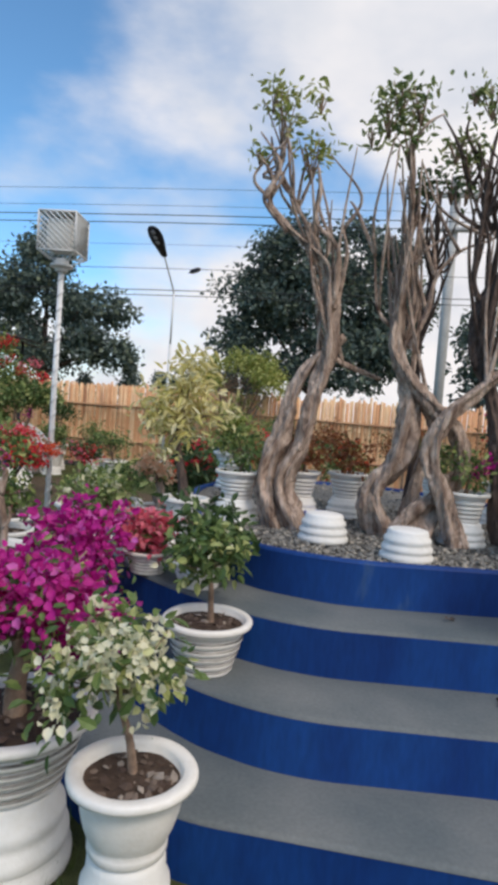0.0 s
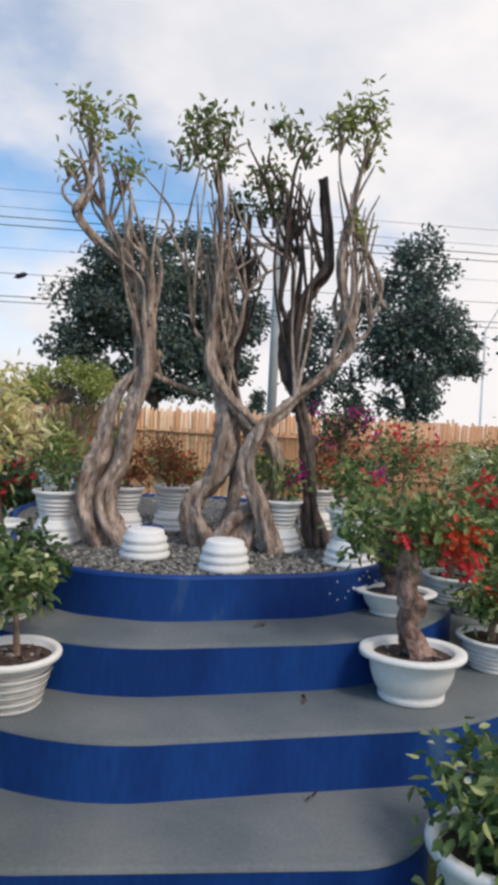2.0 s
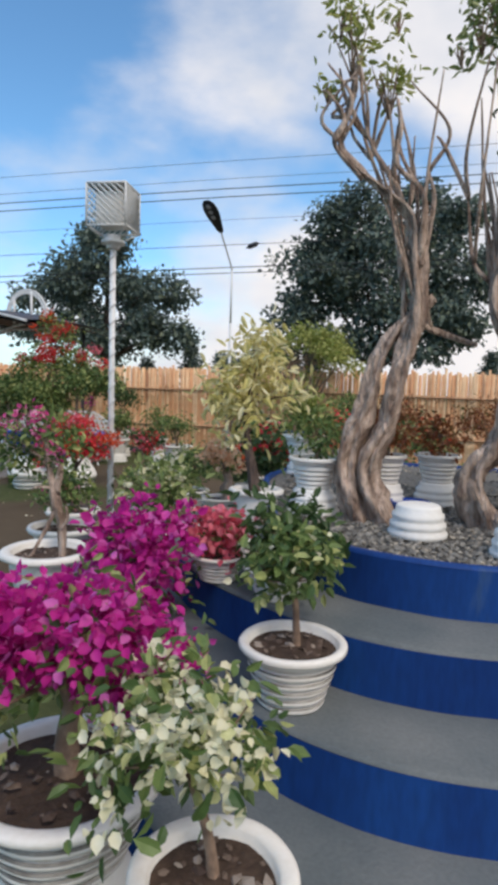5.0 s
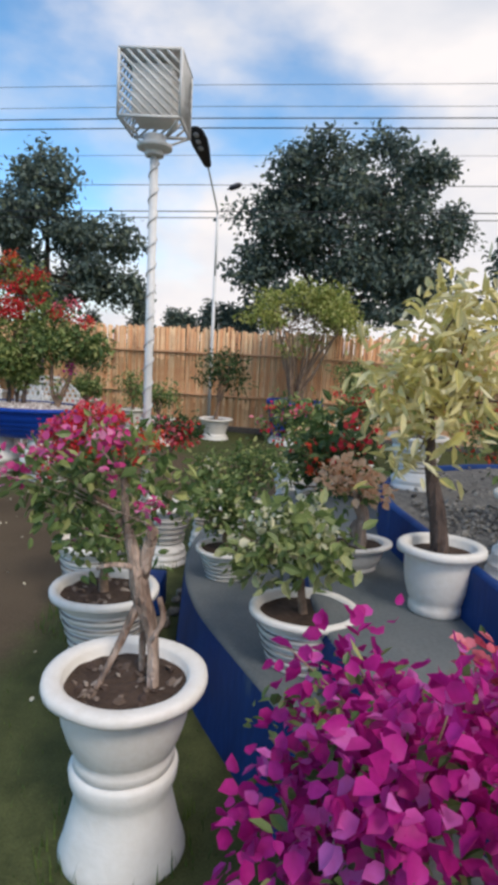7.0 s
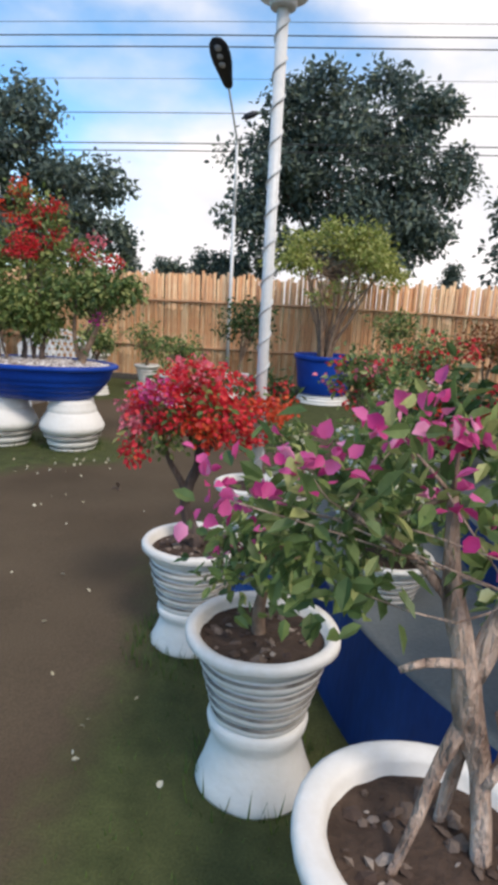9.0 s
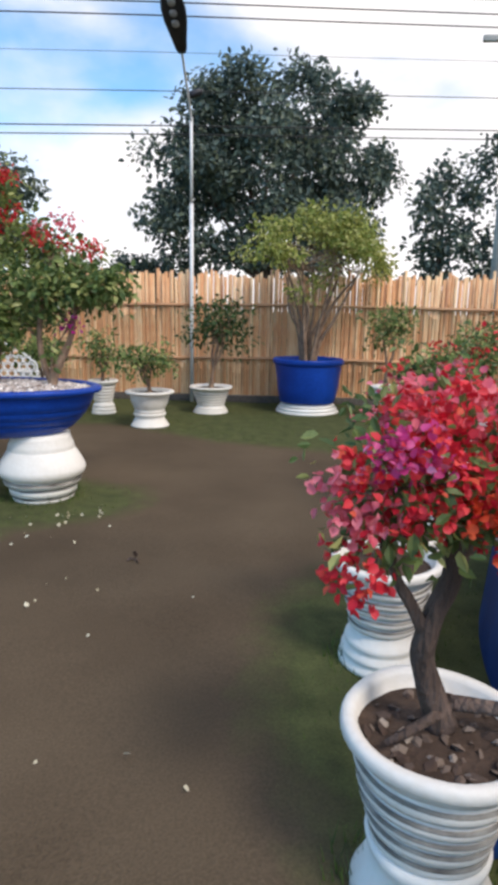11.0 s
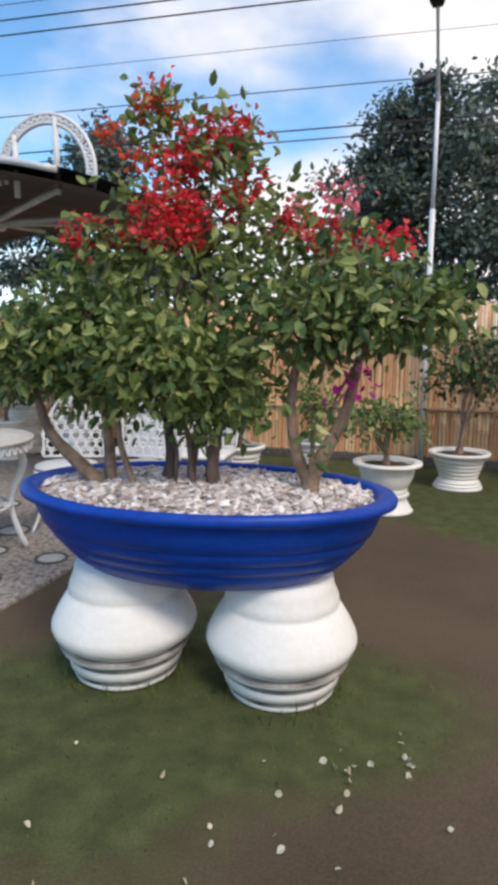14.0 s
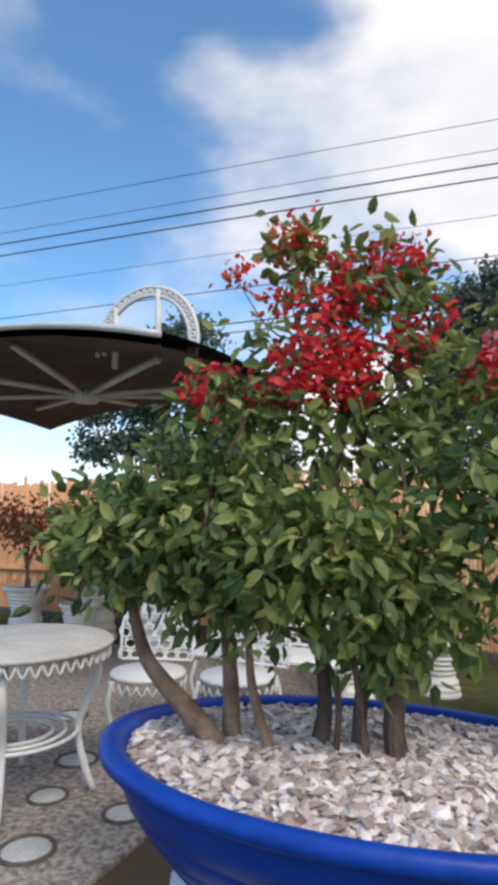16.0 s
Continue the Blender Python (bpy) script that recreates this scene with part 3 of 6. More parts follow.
def pebbles(name, count, place, lo, hi, seed, mat, label, category):
    """Small many-sided stones strewn by place(rng) -> x, y, z."""
    rng = np.random.default_rng(seed)
    base = [(1, 0, 0), (0.3, 0.9, 0.1), (-0.8, 0.5, 0), (-0.7, -0.6, 0.1), (0.4, -0.9, 0), (0, 0, 0.75), (0, 0, -0.6)]
    fc = [(0, 1, 5), (1, 2, 5), (2, 3, 5), (3, 4, 5), (4, 0, 5), (1, 0, 6), (2, 1, 6), (3, 2, 6), (4, 3, 6), (0, 4, 6)]
    V, Q = [], []
    for k in range(count):
        m = Matrix.Translation(place(rng)) @ Euler(rng.uniform(-0.7, 0.7, 3) + np.array([0, 0, rng.uniform(0, 6.28)])).to_matrix().to_4x4() @ Matrix.Diagonal((rng.uniform(0.7, 1.5), rng.uniform(0.6, 1.0), rng.uniform(0.4, 0.8), 1)) @ Matrix.Scale(rng.uniform(lo, hi), 4)
        o = len(V)
        V += [tuple(m @ Vector(p)) for p in base]
        Q += [tuple(i + o for i in q) for q in fc]
    ob = part(name, (V, Q), mat, smooth=False)
    return tagged(ob, label, category, kind="stuff")


def on_bed(rng):
    while True:
        x, y = rng.uniform(0.3, 2.7), rng.uniform(2.8, 4.9 if rng.random() < 0.85 else 6.1)
        if any(math.hypot(x - cx, y - cy) < r - 0.06 for cx, cy, r in TIERS[3][1]):
            return x, y, bed_height(y) + 0.002


pebbles("gravel", 7000, on_bed, 0.007, 0.018, 5, GRAVEL, "loose grey gravel stones on the terrace top", "gravel")

# ---- the three old bonsai trunks on the terrace ----
def old_tree(name, label, y, limbs, tufts, mat, seed, leafmat, n=105):
    rng = np.random.default_rng(seed)
    foot = limbs[0][1][0]
    root = thing(name, pose(foot[0], y, BED), label, "tree", "old bougainvillea trees")
    def local(q, yy, k, last):
        sway = 0.05 * noise.noise(Vector((q[0] * 3, q[1] * 3, seed)))
        return (q[0] - foot[0], yy - y + sway, q[1] - BED, q[2] * (0.76 if q[1] < 1.6 else 0.62 if q[1] < 2.2 else 0.52))
    for i, (yy, limb) in enumerate(limbs):
        big = i < 2
        part("trunk" if big else "limb", tube([local(q, yy, k, len(limb)) for k, q in enumerate(limb)], 20 if big else 10, 0.014 if big else 0.02, 0.62 if big else 0.42, seed + i * 2.3), mat, root)
        if big:
            vein = [local((q[0] + q[2] * 0.5 * math.sin(k * 1.7 + seed), q[1], max(0.008, q[2] * 0.42)), yy - q[2] * 0.75, k, 0) for k, q in enumerate(limb)]
            part("root_strand", tube(vein, 9, 0.02, 0.5, seed + 9), mat, root)
    pts = [(q, yy) for yy, limb in limbs for q in limb if q[1] > 1.5]
    for k in range(34):
        q, yy = pts[int(rng.integers(0, len(pts)))]
        tx, tz, tr = tufts[int(np.argmin([abs(t[0] - q[0]) + rng.uniform(0, 0.25) for t in tufts]))]
        if tz - q[1] < 0.2:
            continue
        e = rng.uniform(0.4, 0.8)
        a = (q[0], yy, q[1])
        b = (q[0] + (tx - q[0]) * e * 0.9 + rng.normal() * 0.07, yy + rng.normal() * 0.08, q[1] + (tz - q[1]) * e)
        mid = tuple((u + w) / 2 + rng.normal() * 0.045 for u, w in zip(a, b))
        part("shoot", tube([(p[0] - foot[0], p[1] - y, p[2] - BED, r) for p, r in zip((a, mid, b), (0.012, 0.009, 0.004))], 7, 0.03, 0.4, k), mat, root)
    blobs, tw = [], []
    for x, z, r in tufts:
        blobs.append((x - foot[0], 0, z - BED, r * 0.62, r * 0.6, r * 0.75, n * 0.5 * max(0.3, r / 0.1)))
        for k in range(3):
            blobs.append((x - foot[0] + rng.normal() * r * 0.5, rng.normal() * r * 0.4, z - BED + r * rng.uniform(0.4, 1.3), r * 0.22, r * 0.22, r * 0.5, n * 0.17 * max(0.3, r / 0.1)))
        for k in range(9):
            e = rng.normal(size=3) * r * 0.55
            tw.append(tube([(x - foot[0], 0, z - BED - r * 1.5, 0.006), (x - foot[0] + e[0] * 0.5, e[1] * 0.5, z - BED - r * 0.3, 0.004), (x - foot[0] + e[0], e[1], z - BED + abs(e[2]) + r * 0.4, 0.002)], 5, 0.06))
    part("branchwork", merge(*tw), TWIG, root)["kind"] = "stuff"
    part("foliage", leaves(blobs, 0.050, rng, 0.45, droop=0.05, shell=0.1, tufts=3), leafmat, root, smooth=False)["kind"] = "stuff"
    return root


old_tree("old_tree", "gnarled twin-trunk bougainvillea tree with sparse leaf tufts", 3.898, [
    (3.898, [(0.77, 0.71, 0.103), (0.703, 1.034, 0.087), (0.77, 1.303, 0.069), (0.826, 1.572, 0.048), (0.938, 1.751, 0.041), (1.095, 1.897, 0.028)]),
    (3.865, [(0.905, 0.71, 0.095), (0.804, 1.001, 0.076), (0.894, 1.27, 0.069), (0.938, 1.572, 0.062), (1.017, 1.818, 0.066), (1.006, 2.087, 0.053), (0.95, 2.289, 0.046), (0.826, 2.401, 0.039), (0.692, 2.524, 0.032), (0.591, 2.658, 0.026), (0.636, 2.871, 0.022), (0.658, 3.05, 0.019)]),
    (3.842, [(1.006, 2.042, 0.035), (1.006, 2.378, 0.028), (0.871, 2.524, 0.025), (0.882, 2.692, 0.021), (0.86, 2.849, 0.015)]),
    (3.842, [(0.703, 2.468, 0.021), (0.558, 2.647, 0.021), (0.602, 2.77, 0.018), (0.513, 2.894, 0.011)]),
    (3.898, [(0.983, 2.188, 0.028), (0.871, 2.446, 0.029), (0.726, 2.692, 0.018), (0.658, 3.073, 0.015), (0.569, 3.263, 0.008)]),
    (3.954, [(1.017, 1.785, 0.036), (1.039, 2.121, 0.031), (1.073, 2.378, 0.022), (1.039, 2.535, 0.011)]),
    (4.01, [(0.905, 2.289, 0.022), (0.748, 2.625, 0.017), (0.703, 2.759, 0.022)]),
    (4.066, [(0.972, 1.83, 0.036), (1.118, 1.751, 0.029), (1.353, 1.673, 0.022)])],
    [(0.636, 3.151, 0.123), (0.826, 2.927, 0.101), (0.513, 2.916, 0.034), (0.569, 3.252, 0.056), (0.849, 3.241, 0.045)], BARK, 3, LEAFLIGHT)
old_tree("old_tree", "gnarled bougainvillea tree with looping pale trunks", 3.841, [
    (3.875, [(1.425, 0.703, 0.124), (1.312, 0.974, 0.09), (1.47, 1.189, 0.09), (1.504, 1.471, 0.084), (1.448, 1.675, 0.062), (1.391, 1.844, 0.055)]),
    (3.819, [(1.583, 0.714, 0.107), (1.696, 0.985, 0.07), (1.832, 1.166, 0.063), (1.787, 1.358, 0.059), (1.606, 1.528, 0.059), (1.459, 1.675, 0.059), (1.38, 1.867, 0.049), (1.391, 2.104, 0.032), (1.402, 2.375, 0.028), (1.402, 2.714, 0.029), (1.38, 2.986, 0.023)]),
    (3.841, [(1.459, 1.844, 0.028), (1.549, 2.059, 0.028), (1.583, 2.262, 0.021), (1.708, 2.421, 0.018), (1.888, 2.5, 0.011)]),
    (3.886, [(1.391, 1.946, 0.025), (1.278, 2.07, 0.018), (1.233, 2.375, 0.01)]),
    (3.932, [(1.538, 0.771, 0.068), (1.606, 1.11, 0.056), (1.674, 1.392, 0.045), (1.527, 1.618, 0.04)]),
    (3.864, [(1.425, 1.788, 0.028), (1.493, 2.07, 0.023), (1.47, 2.353, 0.018), (1.64, 2.522, 0.011)]),
    (3.773, [(1.448, 0.771, 0.056), (1.561, 0.918, 0.051), (1.696, 0.997, 0.045)])],
    [(1.38, 3.019, 0.102), (1.244, 3.166, 0.085), (1.425, 3.234, 0.079), (1.301, 3.268, 0.068), (1.154, 3.042, 0.04)], BARK, 7, LEAFYOUNG)
old_tree("old_tree", "bougainvillea tree with a long sideways limb and upright shoots", 3.706, [
    (3.706, [(1.809, 0.714, 0.068), (1.696, 0.997, 0.056), (1.606, 1.257, 0.056), (1.696, 1.471, 0.052), (1.888, 1.652, 0.047), (2.092, 1.844, 0.045), (2.216, 1.991, 0.043), (2.182, 2.161, 0.035), (2.126, 2.466, 0.043), (2.159, 2.703, 0.041), (2.205, 2.952, 0.031), (2.272, 3.234, 0.016)]),
    (3.706, [(2.227, 2.002, 0.025), (2.239, 2.296, 0.018), (2.205, 2.613, 0.015)]),
    (3.728, [(2.159, 2.545, 0.026), (2.284, 2.59, 0.023), (2.363, 2.454, 0.018), (2.442, 2.251, 0.015)]),
    (3.706, [(2.227, 2.014, 0.023), (2.34, 2.127, 0.016), (2.284, 2.522, 0.011)]),
    (3.683, [(2.182, 2.748, 0.023), (2.092, 2.974, 0.015), (2.069, 3.2, 0.01)])],
    [(2.261, 3.211, 0.09), (2.092, 3.291, 0.102), (2.295, 3.404, 0.056), (2.159, 3.358, 0.079), (2.227, 2.692, 0.04)], BARK, 11, LEAFLIGHT)
old_tree("old_tree", "dark old trunk sawn off to a stub above thin leafy shoots", 3.839, [
    (3.839, [(2.091, 0.743, 0.054), (2.058, 0.957, 0.055), (2.016, 1.385, 0.057), (1.941, 1.663, 0.06), (1.866, 1.877, 0.078), (1.887, 2.123, 0.079), (1.973, 2.305, 0.065), (2.091, 2.487, 0.066), (2.08, 2.669, 0.052), (2.037, 3.033, 0.046)]),
    (3.839, [(2.058, 2.455, 0.026), (1.983, 2.712, 0.022)]),
    (3.839, [(1.898, 2.091, 0.032), (1.802, 2.252, 0.029), (1.812, 2.562, 0.026), (1.834, 2.883, 0.022), (1.855, 3.086, 0.019), (1.941, 3.29, 0.012)]),
    (3.861, [(1.919, 2.252, 0.032), (1.919, 2.519, 0.024), (1.887, 2.68, 0.019), (1.898, 3.001, 0.013)]),
    (3.839, [(1.823, 2.573, 0.021), (1.737, 2.787, 0.013), (1.716, 2.894, 0.009)]),
    (3.839, [(2.165, 0.754, 0.054), (2.123, 0.882, 0.054), (2.058, 1.021, 0.043)])],
    [(1.919, 3.172, 0.064), (1.823, 3.279, 0.075), (1.716, 3.3, 0.037), (1.716, 2.937, 0.096), (1.641, 2.99, 0.054)], DARKBARK, 13, LEAFYOUNG)

old_tree("old_tree", "slim dark trunk cut flat with a fringe of leaves", 4.3, [
    (4.3, [(1.62, 0.72, 0.04), (1.66, 1.3, 0.035), (1.62, 1.9, 0.032), (1.67, 2.4, 0.03), (1.675, 2.93, 0.03)]),
    (4.32, [(1.66, 2.4, 0.02), (1.56, 2.7, 0.014), (1.53, 2.93, 0.008)])],
    [(1.60, 2.95, 0.07), (1.75, 2.95, 0.07), (1.84, 2.92, 0.05), (1.52, 2.90, 0.06)], DARKBARK, 17, LEAFDARK)

# ---- upturned pots and pot stacks on the terrace ----
for x, y, r in ((1.035, 3.60, 0.14), (1.43, 3.30, 0.135)):
    pot_stand(x, y, BED, r, 0.15, "small upturned white pot on the gravel")
STACKS = [(0.52, 4.02, 0.148), (0.93, 4.36, 0.13), (1.26, 4.50, 0.14), (1.86, 3.82, 0.142), (2.17, 3.42, 0.15), (2.42, 3.85, 0.13), (2.0, 4.95, 0.14), (2.38, 4.6, 0.15)]
for x, y, r in STACKS:
    pot_stand(x, y, BED, r * 1.0, 0.135)
    flower_pot(x, y, BED + 0.135, r, 0.175)
SHRUBS = [(0, LEAF, None), (1, LEAFRUST, None), (2, LEAFRUST, None), (3, LEAF, MAGENTA), (4, LEAF, RED), (5, LEAFDARK, MAGENTA), (6, LEAF, None), (7, LEAFRUST, RED)]
for k, lm, fl in SHRUBS:
    x, y, r = STACKS[k]
    g = [(0.02, 0, 0.14, 0.16, 0.15, 0.09, 260), (-0.05, 0.02, 0.22, 0.10, 0.1, 0.06, 120)]
    plant("potted_shrub", x, y, BED + 0.285, "small leafy shrub in a white pot", [[(0, 0, 0, 0.014), (0.02, 0.01, 0.07, 0.011), (0.0, 0, 0.13, 0.008)]], g, [(0.08, -0.02, 0.18, 0.07, 0.06, 0.06, 60, fl, 0.03)] if fl else (), 0.04, lm, seed=40 + k, group="terrace shrubs")
tray = part("plant_tray", lathe([(0, 0), (0.10, 0), (0.115, 0.05), (0.11, 0.05), (0.095, 0.012), (0, 0.012)], 24), BOWLBLUE)
tray.matrix_world = pose(1.07, 4.2, BED + 0.01)
tagged(tray, "dark blue plastic plant saucer on gravel", "saucer")

pot_stand(0.40, 5.30, BED, 0.15, 0.135)
flower_pot(0.40, 5.30, BED + 0.135, 0.168, 0.20)
plant("potted_shrub", 0.40, 5.30, BED + 0.305, "pale yellow-green shrub in a white pot", [[(0, 0, 0, 0.016), (0.02, 0.01, 0.09, 0.012), (0.0, 0, 0.17, 0.008)]], [(0.02, 0, 0.20, 0.19, 0.18, 0.10, 300), (-0.05, 0.02, 0.30, 0.12, 0.12, 0.07, 150)], (), 0.05, LEAFLIGHT, seed=49, group="terrace shrubs")

# ---- pots on the steps ----
def bougainvillea(x, y, z, h, r, n, fl=None, nf=0, lean=(0, 0), leaf=0.05, mat=None, fsize=0.04, seed=1, label="bougainvillea bush in a pot", thick=0.018, flat=0.65, limbs=1, name="bougainvillea", bark=None, spread=None):
    """A pot bush: bent trunk of height h, a crown of several clumps of overall radius r, bracts fl on its outside."""
    rng = np.random.default_rng(seed + 500)
    lx, ly = lean
    trunk = []
    for k in range(limbs):
        a = 6.28 * k / max(1, limbs) + seed
        o = (0.0 if limbs == 1 else thick * 1.2)
        trunk.append([(o * math.cos(a), o * math.sin(a), -0.03, thick * 1.25), (lx * 0.2 + 0.25 * thick * math.sin(seed), ly * 0.2, h * 0.35, thick), (lx * 0.55 + o * 2 * math.cos(a) - thick * math.sin(seed * 2), ly * 0.5 + o * 2 * math.sin(a), h * 0.7, thick * 0.8), (lx * 0.8 + o * 3 * math.cos(a), ly * 0.8 + o * 3 * math.sin(a), h, thick * 0.6)])
    c = (lx, ly, h + r * flat * 0.35)
    clumps, bl = [], []
    m = 6
    for k in range(m):
        a, rr = 6.28 * k / m + rng.uniform(-0.4, 0.4), r * rng.uniform(0.35, 0.6)
        clumps.append((c[0] + rr * math.cos(a), c[1] + rr * math.sin(a), c[2] + r * flat * rng.uniform(-0.45, 0.45), r * 0.5, r * 0.5, r * flat * 0.5, n / (m + 2)))
    clumps.append((c[0], c[1], c[2] + r * flat * 0.3, r * 0.6, r * 0.6, r * flat * 0.6, 2 * n / (m + 2)))
    fls = fl if isinstance(fl, (list, tuple)) else [fl] if fl else []
    for k in range(7 if fls else 0):
        a, rr = 6.28 * k / 7 + rng.uniform(-0.5, 0.5), r * rng.uniform(0.3, 0.7)
        bl.append((c[0] + rr * math.cos(a), c[1] + rr * math.sin(a), c[2] + r * flat * (rng.uniform(-0.5, 0.5) if k < 5 else 0.45), r * 0.42, r * 0.42, r * flat * 0.42, nf / 7, fls[k % len(fls)], fsize))
    return plant(name, x, y, z, label, trunk, clumps, bl, leaf, mat, bark, seed=seed, twigs=18)


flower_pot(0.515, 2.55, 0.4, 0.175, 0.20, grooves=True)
bougainvillea(0.53, 2.57, 0.57, 0.22, 0.15, 500, IVORY, 20, (-0.04, 0.0), 0.045, LEAF, seed=21, label="thin-stemmed leafy shrub in a white pot", thick=0.012, flat=0.9)
flower_pot(0.43, 2.96, 0.6, 0.14, 0.12)
bougainvillea(0.43, 2.96, 0.70, 0.10, 0.17, 420, None, 0, (0.04, -0.02), 0.06, LEAFDARK, seed=22, label="dark broad-leaved shrub in a low white pot", thick=0.012, flat=0.8)
flower_pot(0.37, 3.29, 0.6, 0.16, 0.11)
flower_pot(0.16, 3.12, 0.6, 0.125, 0.11)
bougainvillea(0.16, 3.12, 0.69, 0.08, 0.13, 80, PINK, 420, (0.0, -0.02), 0.04, LEAF, 0.04, seed=23, label="round salmon pink flowering bush in a white pot", thick=0.01, flat=0.8)
flower_pot(2.075, 2.45, 0.4, 0.222, 0.20, "wide oval white concrete bonsai pot", 0.8, True, rz=-8)
plant("bonsai_tree", 2.075, 2.45, 0.57, "bonsai with a thick knobbly stump and red bracts", [[(0.03, 0, -0.04, 0.068), (0.0, 0, 0.05, 0.044), (-0.025, 0, 0.13, 0.036), (-0.02, 0, 0.21, 0.046), (-0.05, 0, 0.29, 0.034), (-0.045, 0, 0.37, 0.038), (-0.07, 0, 0.46, 0.024)], [(-0.05, 0, 0.38, 0.03), (0.02, 0, 0.50, 0.015), (0.1, 0, 0.56, 0.01)]],
      [(-0.12, 0.02, 0.55, 0.2, 0.18, 0.08, 420), (0.10, 0, 0.56, 0.15, 0.15, 0.08, 280), (-0.2, 0, 0.48, 0.1, 0.1, 0.06, 120)], [(0.12, -0.08, 0.50, 0.08, 0.06, 0.05, 110, ORANGE, 0.035), (-0.08, -0.1, 0.50, 0.05, 0.05, 0.04, 30, RED, 0.03), (0.16, -0.04, 0.40, 0.06, 0.05, 0.05, 70, RED, 0.035)], 0.045, LEAF, REDBARK, "bonsai", 31, gnarl=0.9)
flower_pot(2.22, 2.92, 0.6, 0.20, 0.115, "low oval white concrete bonsai pot", 0.75, True, rz=-10)
plant("bonsai_stump", 2.18, 2.92, 0.69, "short twisted bonsai stump with few leaves", [[(0, 0, -0.03, 0.05), (0.02, 0, 0.05, 0.04), (-0.03, 0, 0.10, 0.025)]], [(0.05, 0, 0.25, 0.16, 0.12, 0.08, 220)], (), 0.04, LEAFDARK, DARKBARK, "bonsai", 32, gnarl=0.5)
for i, (x, y, z, r, h, fl, lm, cr) in enumerate([(2.62, 3.10, 0.6, 0.15, 0.15, RED, LEAF, 0.22), (2.86, 3.12, 0.6, 0.13, 0.13, None, LEAF, 0.22), (2.62, 2.72, 0.4, 0.16, 0.15, ORANGE, LEAF, 0.15), (2.86, 2.95, 0.4, 0.15, 0.15, None, LEAFLIGHT, 0.22), (3.02, 3.55, 0.4, 0.16, 0.18, IVORY, LEAF, 0.28), (2.75, 3.9, 0.4, 0.16, 0.2, RED, LEAF, 0.3)]):
    flower_pot(x, y, z, r, h)
    bougainvillea(x, y, z + h * 0.86, 0.16, cr, 620, fl, 60, (0, 0), 0.045, lm, 0.032, seed=60 + i, label="bushy bougainvillea in a white pot")
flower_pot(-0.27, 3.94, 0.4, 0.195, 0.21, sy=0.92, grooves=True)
bougainvillea(-0.27, 3.94, 0.58, 0.20, 0.23, 560, IVORY, 150, (-0.06, 0.02), 0.055, LEAFYOUNG, seed=24, label="broad-leaved shrub with small white flowers", thick=0.014, flat=0.6)
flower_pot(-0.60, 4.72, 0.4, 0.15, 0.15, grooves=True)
bougainvillea(-0.60, 4.72, 0.53, 0.12, 0.26, 820, IVORY, 40, (-0.02, 0.0), 0.04, LEAF, seed=25, label="dense low green shrub in a white pot", flat=0.6)
flower_pot(-0.05, 4.38, 0.6, 0.17, 0.12, "low oval white concrete bonsai pot", 0.75, True, rz=20)
plant("bonsai_tree", -0.04, 4.38, 0.70, "small bonsai with a pale lumpy trunk and peach flowers", [[(0, 0, -0.03, 0.05), (0.015, 0, 0.03, 0.036), (0.0, 0, 0.07, 0.045), (0.02, 0, 0.12, 0.030), (0.0, 0, 0.17, 0.034), (-0.02, 0, 0.23, 0.016), (-0.07, 0, 0.29, 0.008)], [(0.0, 0, 0.18, 0.018), (0.05, 0.01, 0.22, 0.008)]],
      [(-0.03, 0.02, 0.25, 0.10, 0.08, 0.05, 60), (-0.11, 0.04, 0.20, 0.05, 0.05, 0.05, 40)], [(-0.05, -0.02, 0.28, 0.10, 0.08, 0.045, 150, PEACH, 0.04), (0.05, -0.02, 0.24, 0.06, 0.06, 0.03, 60, PEACH, 0.04), (-0.10, -0.01, 0.31, 0.04, 0.04, 0.03, 30, PEACH, 0.035)], 0.04, LEAF, BARK, "bonsai", 26, gnarl=0.5, twigs=8)
flower_pot(0.20, 4.0, 0.6, 0.155, 0.25, "wide-rimmed white concrete pot", 0.9, True)
plant("croton", 0.20, 4.0, 0.81, "tall cream and yellow variegated croton", [[(0, 0, -0.03, 0.035), (-0.02, 0, 0.12, 0.03), (-0.06, 0.02, 0.3, 0.02), (-0.08, 0.02, 0.5, 0.012)]],
      [(-0.06, 0.02, 0.52, 0.17, 0.15, 0.05, 200), (-0.06, 0.02, 0.66, 0.16, 0.15, 0.06, 230), (-0.05, 0.03, 0.77, 0.11, 0.10, 0.06, 190), (-0.14, 0.02, 0.38, 0.10, 0.10, 0.04, 70), (0.0, 0.02, 0.88, 0.06, 0.06, 0.05, 70), (-0.24, 0.02, 0.60, 0.10, 0.10, 0.04, 90), (0.15, 0.0, 0.58, 0.12, 0.10, 0.05, 100)], (), 0.068, LEAFCREAM, DARKBARK, "shrub", 33, width=0.36, tufts=7)
flower_pot(0.05, 5.85, 0.4, 0.27, 0.17, "wide oval white concrete pot", 0.8)
bougainvillea(0.05, 5.85, 0.54, 0.2, 0.34, 560, [RED, ORANGE, RED], 190, (-0.02, 0.0), 0.08, LEAFDARK, 0.05, seed=27, label="broad-leaved shrub with red flower heads", flat=0.9)
flower_pot(-0.56, 5.47, 0.4, 0.19, 0.17)
bougainvillea(-0.56, 5.47, 0.55, 0.16, 0.27, 900, None, 0, (0.06, 0.0), 0.035, LEAF, seed=28, label="dense fine-leaved green shrub in a white pot", flat=0.8)

